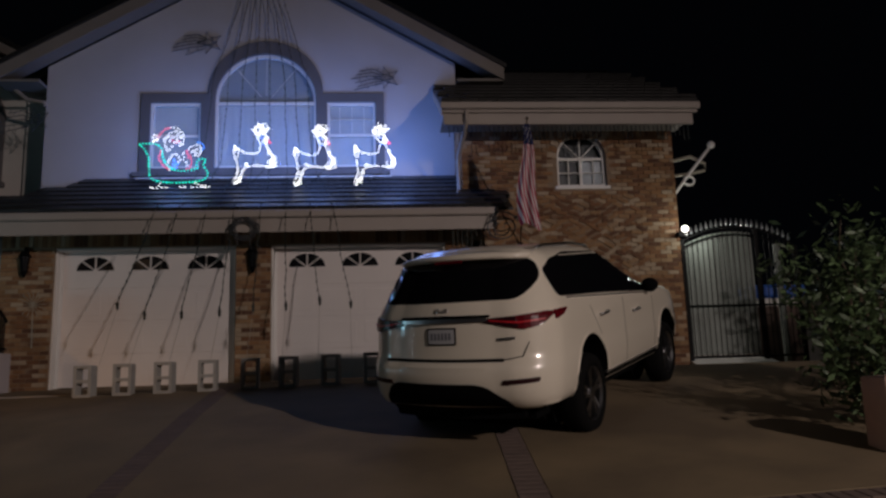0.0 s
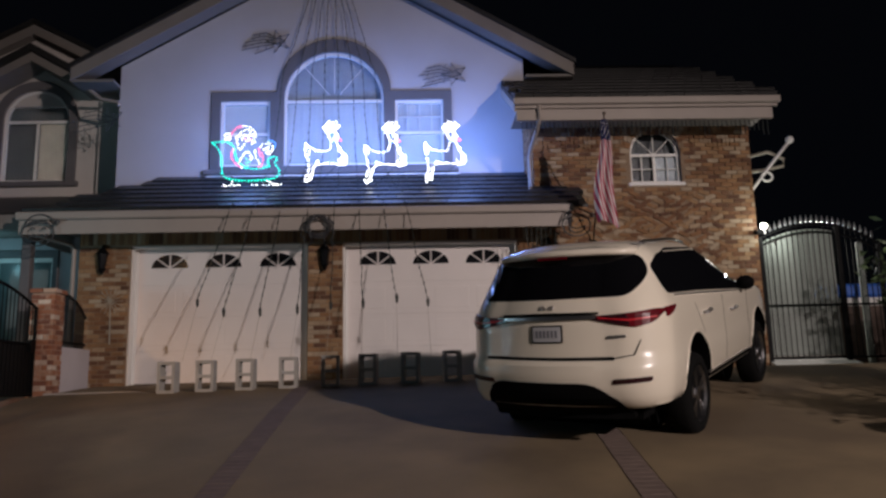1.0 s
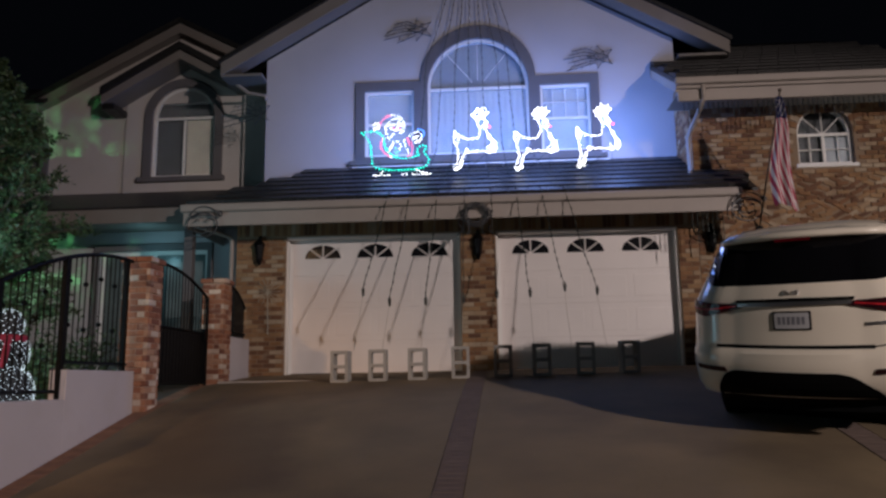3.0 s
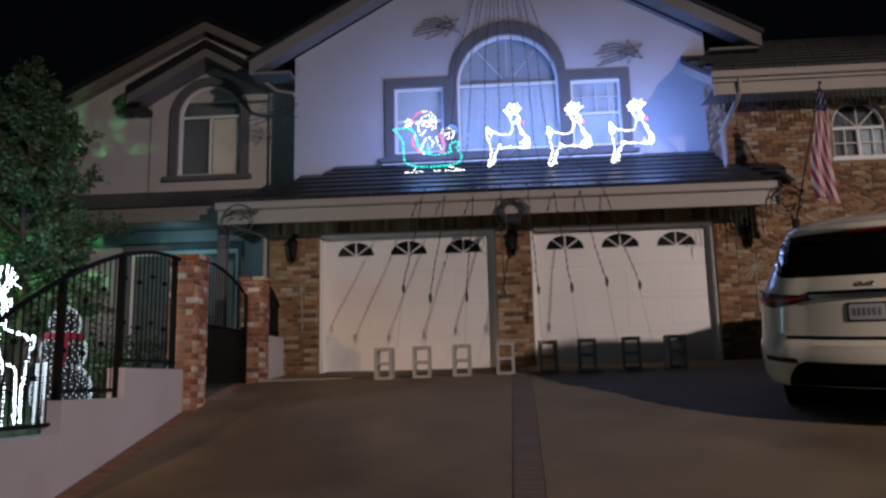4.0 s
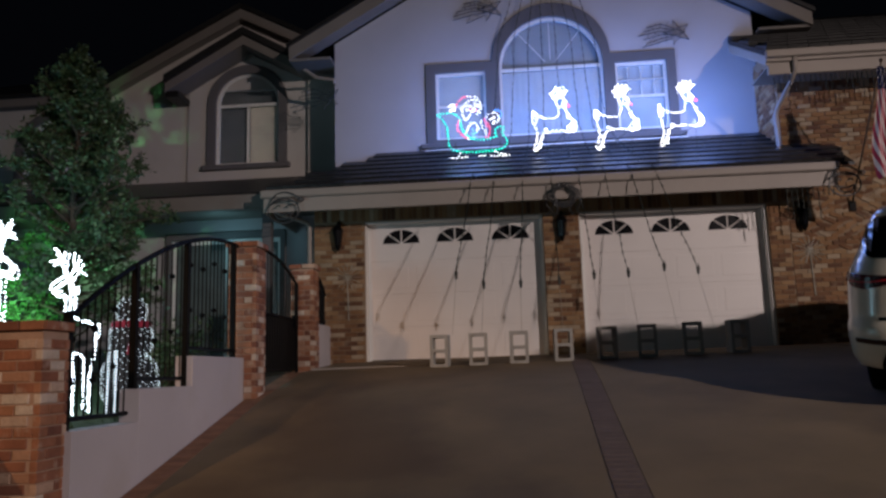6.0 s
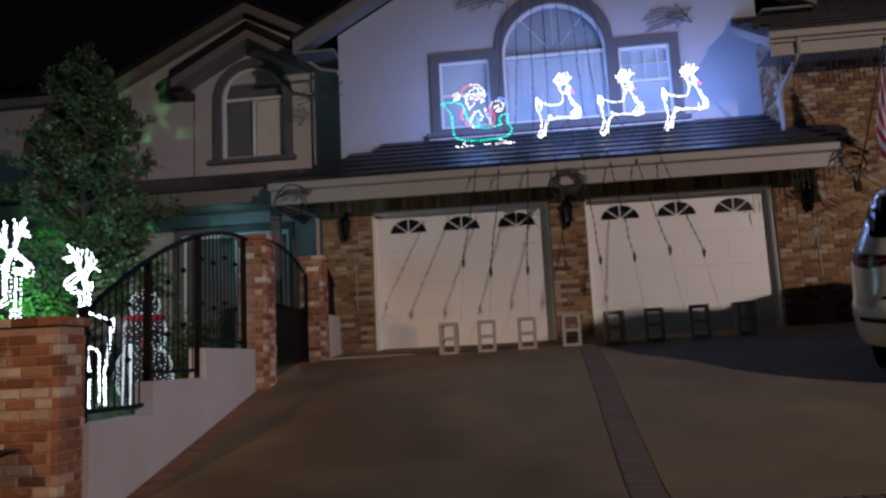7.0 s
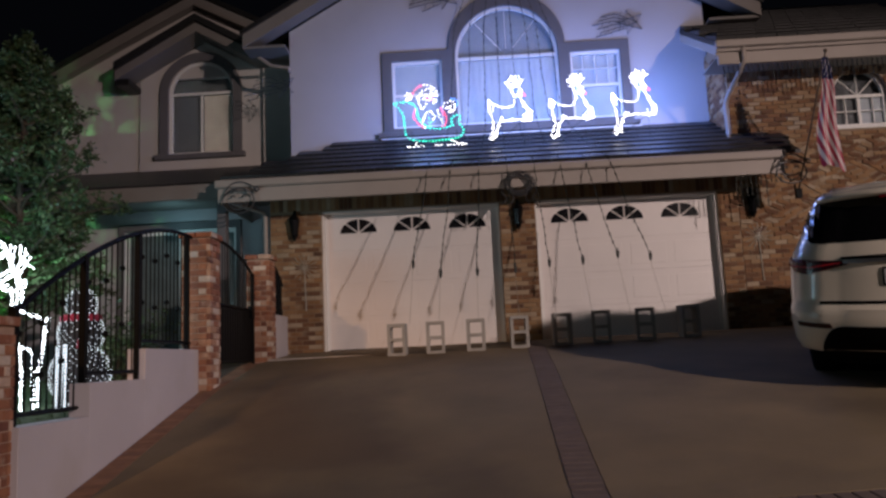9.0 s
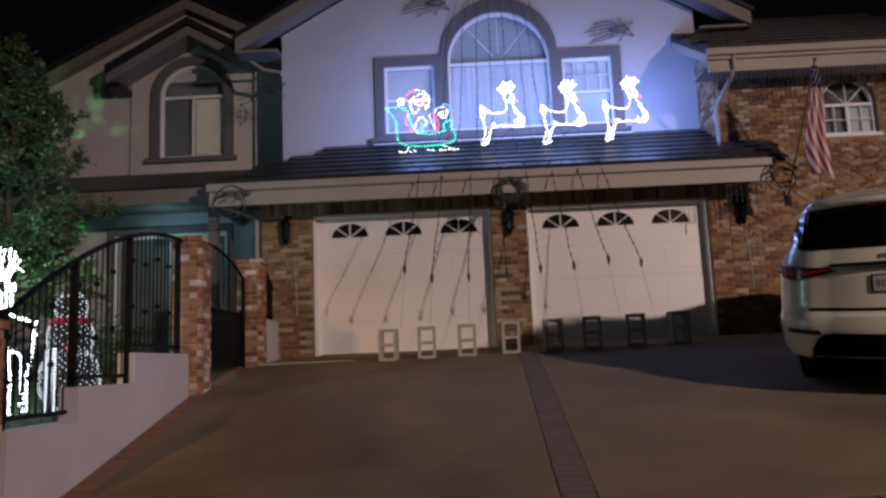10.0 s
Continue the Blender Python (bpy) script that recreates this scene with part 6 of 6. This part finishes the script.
def tree(place, height, label, seed, spread, count):
    """A tapering garden tree: a leader with rising boughs, each with side twigs that carry the leaves."""
    rng = random.Random(seed)
    t = thing("tree", label, "tree", place=place)
    bm = bmesh.new()
    limb(bm, (0, 0, -0.1), (0.0, 0, height * 0.98), 0.09, 0.008, rng, 0.03)
    twigs = []
    for k in range(92):
        h = 0.13 + 0.85 * (k / 92)
        a = k * 2.4 + rng.uniform(-0.5, 0.5)
        L = min(spread, spread * 1.6 * (1.03 - h)) * rng.uniform(0.55, 1.2)
        rise = rng.uniform(0.1, 0.45) + 0.5 * h * h
        base = Vector((0, 0, height * h))
        tip = base + Vector((math.cos(a) * L, math.sin(a) * L, L * rise))
        pts = limb(bm, base, tip, 0.022, 0.006, rng)
        for q in range(2, 6):
            for _ in range(3):
                d = Vector((rng.gauss(0, 1), rng.gauss(0, 1), rng.gauss(0.5, 0.8))).normalized()
                e = pts[q] + d * rng.uniform(0.10, 0.30) * (0.5 + 0.5 * L / spread)
                tube(bm, [pts[q], e], 0.005, 3)
                twigs.append((pts[q], e))
    for k in range(40):
        h = rng.uniform(0.80, 1.0)
        p = Vector((0, 0, height * h))
        a = rng.uniform(0, 6.28)
        twigs.append((p, p + Vector((math.cos(a) * 0.45 * (1.05 - h), math.sin(a) * 0.45 * (1.05 - h), 0.16))))
    part("trunk", bm, BARK, t, "slender brown trunk")

    def where():
        a, b = rng.choice(twigs)
        return a.lerp(b, rng.uniform(0.2, 1.15)) + Vector((rng.gauss(0, 0.03), rng.gauss(0, 0.03), rng.gauss(0, 0.03)))
    ob = new("crown", leaves(count, where, 0.08, rng, 0.68))
    ob.parent = t
    tagged(ob, "small dark green leaves lit green from below")
    return t


tree((-7.34, -2.35, yard_z(0, -2.35)), 5.02, "leafy garden tree lit green from below", 11, 1.25, 36000)


def bush(place, rx, ry, rz, label, seed, count, size=0.10):
    rng = random.Random(seed)
    b = thing("bush", label, "bush", place=place)
    bm = bmesh.new()
    knots = []
    for k in range(22):
        a, h = rng.uniform(0, 6.28), rng.uniform(0.35, 1.0)
        q = Vector((math.cos(a) * rx * rng.uniform(0.3, 0.95), math.sin(a) * ry * rng.uniform(0.3, 0.95), rz * h * rng.uniform(0.8, 1.1)))
        limb(bm, (0, 0, -0.15), q, 0.02, 0.006, rng)
        knots += [q, q * 0.75, q * 0.55]
    part("stem", bm, BARK, b)

    def where():
        return rng.choice(knots) + Vector((rng.gauss(0, 0.12), rng.gauss(0, 0.12), rng.gauss(0, 0.16)))
    ob = new("foliage", leaves(count, where, size * 1.35, rng, 0.5))
    ob.parent = b
    return b


bush((7.95, -4.9, ground_z(7.95, -4.9)), 0.95, 0.9, 1.9, "tall loose shrub beside the driveway", 21, 3400)
bush((10.3, -3.0, ground_z(10.3, -3.0)), 1.0, 1.0, 1.9, "tall loose shrub beside the driveway", 22, 3600)
bush((7.15, -6.5, ground_z(7.15, -6.5)), 0.8, 0.8, 1.15, "low dark shrub beside the driveway", 23, 1500)
# Two shrubs out of view, added to break up street light on the right.
bush((11.4, -5.4, ground_z(11, -5.4)), 1.3, 1.2, 2.9, "tall shrub out of view, there to shade the right side", 25, 1500)
bush((10.6, -8.0, ground_z(10.6, -8)), 1.2, 1.2, 2.4, "tall shrub out of view, there to shade the right side", 26, 1500)
bush((-5.55, -3.1, yard_z(0, -3.1)), 0.8, 0.5, 0.75, "low dark shrub behind the iron fence", 27, 2600, 0.07)
bush((-9.2, -3.4, yard_z(0, -3.4)), 0.9, 0.7, 0.8, "low shrub on the lawn", 24, 3000)
tagged(part("garden_pier", soften(boxes((6.46, 6.85, -7.42, -7.05, -1.1, -0.155)), 0.02), PALE_BLOCK), "pinkish stucco garden pier among shrubs", "pier")
bm = bmesh.new()
for k in range(2600):
    r = random.Random(k)
    x, y = r.uniform(-9.5, -4.4), r.uniform(-7.4, -0.6)
    z = yard_z(x, y)
    h, a = r.uniform(0.03, 0.075), r.uniform(0, 6.28)
    c, d = math.cos(a) * 0.008, math.sin(a) * 0.008
    vs = [bm.verts.new(p) for p in ((x - c, y - d, z), (x + c, y + d, z), (x + r.uniform(-0.02, 0.02), y + r.uniform(-0.02, 0.02), z + h))]
    bm.faces.new(vs)
tagged(part("grass", bm, LAWN, recalc=False), "short green grass blades on the lawn", "grass", kind="stuff")

# ---- paver bands in the driveway ----
def paver_shape(L, W):
    bm = boxes((-L / 2, L / 2, -W / 2, W / 2, -0.05, 0.0))
    bmesh.ops.bevel(bm, geom=[e for e in bm.edges if all(v.co.z > -0.01 for v in e.verts)], offset=0.003, segments=1, affect="EDGES")
    bmesh.ops.recalc_face_normals(bm, faces=bm.faces)
    me = bpy.data.meshes.new("paver")
    bm.to_mesh(me)
    bm.free()
    me.materials.append(PAVER)
    return me


def band(label, left, y0, y1):
    """A band of pavers laid across its run; left gives its left edge."""
    b = thing("paver_band", label, "paving", "paver bands")
    w = 0.25
    rngb = random.Random(9)
    bed = bmesh.new()
    n = int(abs(y1 - y0) / 0.108)
    ys = [y0 + (y1 - y0) * k / 40 for k in range(41)]
    line = [[bed.verts.new((left(y) + a, y, ground_z(left(y), y) - 0.004)) for a in (-0.006, w + 0.006)] for y in ys]
    for p, q in zip(line, line[1:]):
        bed.faces.new((p[0], p[1], q[1], q[0]))
    part("joint_bed", bed, JOINT, b)
    shapes = [paver_shape(w - 0.004, 0.103), paver_shape(w - 0.007, 0.102)]
    for k in range(n):
        t = (k + 0.5) / n
        y = y0 + (y1 - y0) * t
        x = left(y) + w / 2
        s = (ground_z(x, y + 0.05) - ground_z(x, y - 0.05)) / 0.1
        ob = new("paver", rngb.choice(shapes))
        ob.parent = b
        ob.matrix_basis = Matrix.Translation((x, y, ground_z(x, y) + 0.002 + rngb.uniform(-0.0008, 0.0008))) @ Euler((math.atan(s), 0, rngb.uniform(-0.01, 0.01))).to_matrix().to_4x4()
    return b


band("dark paver band dividing the concrete driveway", seam_left, -0.35, FOOT)
band("dark paver band dividing the concrete driveway", seam_right, -0.35, FOOT)
cross = thing("paver_band", "dark paver band across the foot of the driveway", "paving", "paver bands")
sh = [paver_shape(0.099, 0.215), paver_shape(0.097, 0.21)]
for k in range(100):
    x = -3.8 + 0.108 * k
    ob = new("paver", sh[k % 2])
    ob.parent = cross
    ob.matrix_basis = Matrix.Translation((x, FOOT - 0.12, ground_z(x, FOOT - 0.12) + 0.004)) @ pose(0, 0, 0, 6, -2, 0)
edge = thing("brick_border", "red brick border between driveway and wall", "paving")
sh = []
for L, W in ((0.205, 0.101), (0.203, 0.100)):
    me = paver_shape(L, W)
    me.materials.clear()
    me.materials.append(BORDER)
    sh.append(me)
for k in range(56):
    y = -2.3 - 0.104 * k
    s = (ground_z(-3.97, y + 0.05) - ground_z(-3.97, y - 0.05)) / 0.1
    ob = new("brick", sh[k % 2])
    ob.parent = edge
    ob.matrix_basis = Matrix.Translation((-3.965, y, ground_z(-3.87, y) + 0.002)) @ Euler((math.atan(s), 0, 0)).to_matrix().to_4x4()
tagged(part("apron_edge", boxes((-3.83, -1.75, -1.945, -1.915, -0.2, ground_z(-2.7, -1.93) + 0.012)), FASCIA), "pale edge strip of the garage apron", "kerb", kind="structure")

# ---- brickwork of the front ----
FACE = Matrix.Translation((0, 0.0, 0))


def clear_of_doors(x, z):
    return not any(a - 0.005 < x < b + 0.005 for a, b in DOORS) or z > 2.44


layer = Bricklayer(garage_wall, 300)
for a, b in ((-4.285, -3.40), (-0.285, 0.315), (3.44, 3.775)):
    courses(layer, a, b, -0.1, 2.42, FACE)
x = -4.28
while x < 3.74:
    layer.lay(FACE @ Matrix.Translation((x + 0.032, 0, 2.545)) @ pose(0, 0, 0, 0, 90, 0), 0.203, 0.065, False)
    x += 0.076
courses(layer, -4.285, 3.775, 2.66, 2.95, FACE, near=lambda x, z: False)
layer.done()

layer = Bricklayer(tower_wall, 300)


def clear_of_window(x, z):
    return not (5.46 < x < 6.62 and 3.37 < z < 4.02) and (z < 3.98 or math.hypot((x - 6.04) / 0.62, (z - 3.98) / 0.62) > 1)


courses(layer, TX0 + 0.002, TX1 - 0.002, -0.3, 4.42, FACE, clear_of_window, near=lambda x, z: z > 2.6, wild=lambda x, z: 34.0 if 1.6 < z < 3.2 and x < 7.2 else (5.0 if z > 3.2 else 0.0))
# fan of bricks round the small window
for k in range(15):
    a = math.pi * (k + 0.5) / 15
    layer.lay(FACE @ Matrix.Translation((6.04 + 0.565 * math.cos(a), -0.006, 3.98 + 0.56 * math.sin(a))) @ pose(0, 0, 0, 0, -math.degrees(a), 0), 0.17, 0.095)
x = TX0 + 0.01
while x < TX1 - 0.05:
    layer.lay(FACE @ Matrix.Translation((x + 0.032, -0.004, 4.44)) @ pose(0, 0, 0, 0, 90, 0), 0.16, 0.065, False)
    x += 0.076
layer.done()
layer = Bricklayer(tower_side, 200)
courses(layer, -1.0, -0.03, 3.0, 5.2, Matrix.Translation((TX0, 0, 0)) @ Matrix.Rotation(-math.pi / 2, 4, "Z"), lambda x, z: z < 4.62 + 0.55 * (-x) and z > 3.33 + 0.565 * (-x))
layer.done()

# ---- roof tiles ----
rngt = random.Random(4)
tile_course(garage_roof, -4.88, 4.5, EAVE_Y - 0.02, EAVE_Z, SLOPE, 7, 1.80, rngt, 0.32, left_hip=1.0)
tile_course(tower_roof, 3.37, 8.06, FY - 0.02, FZ, 0.55, 10, 4.2, rngt, 0.33)
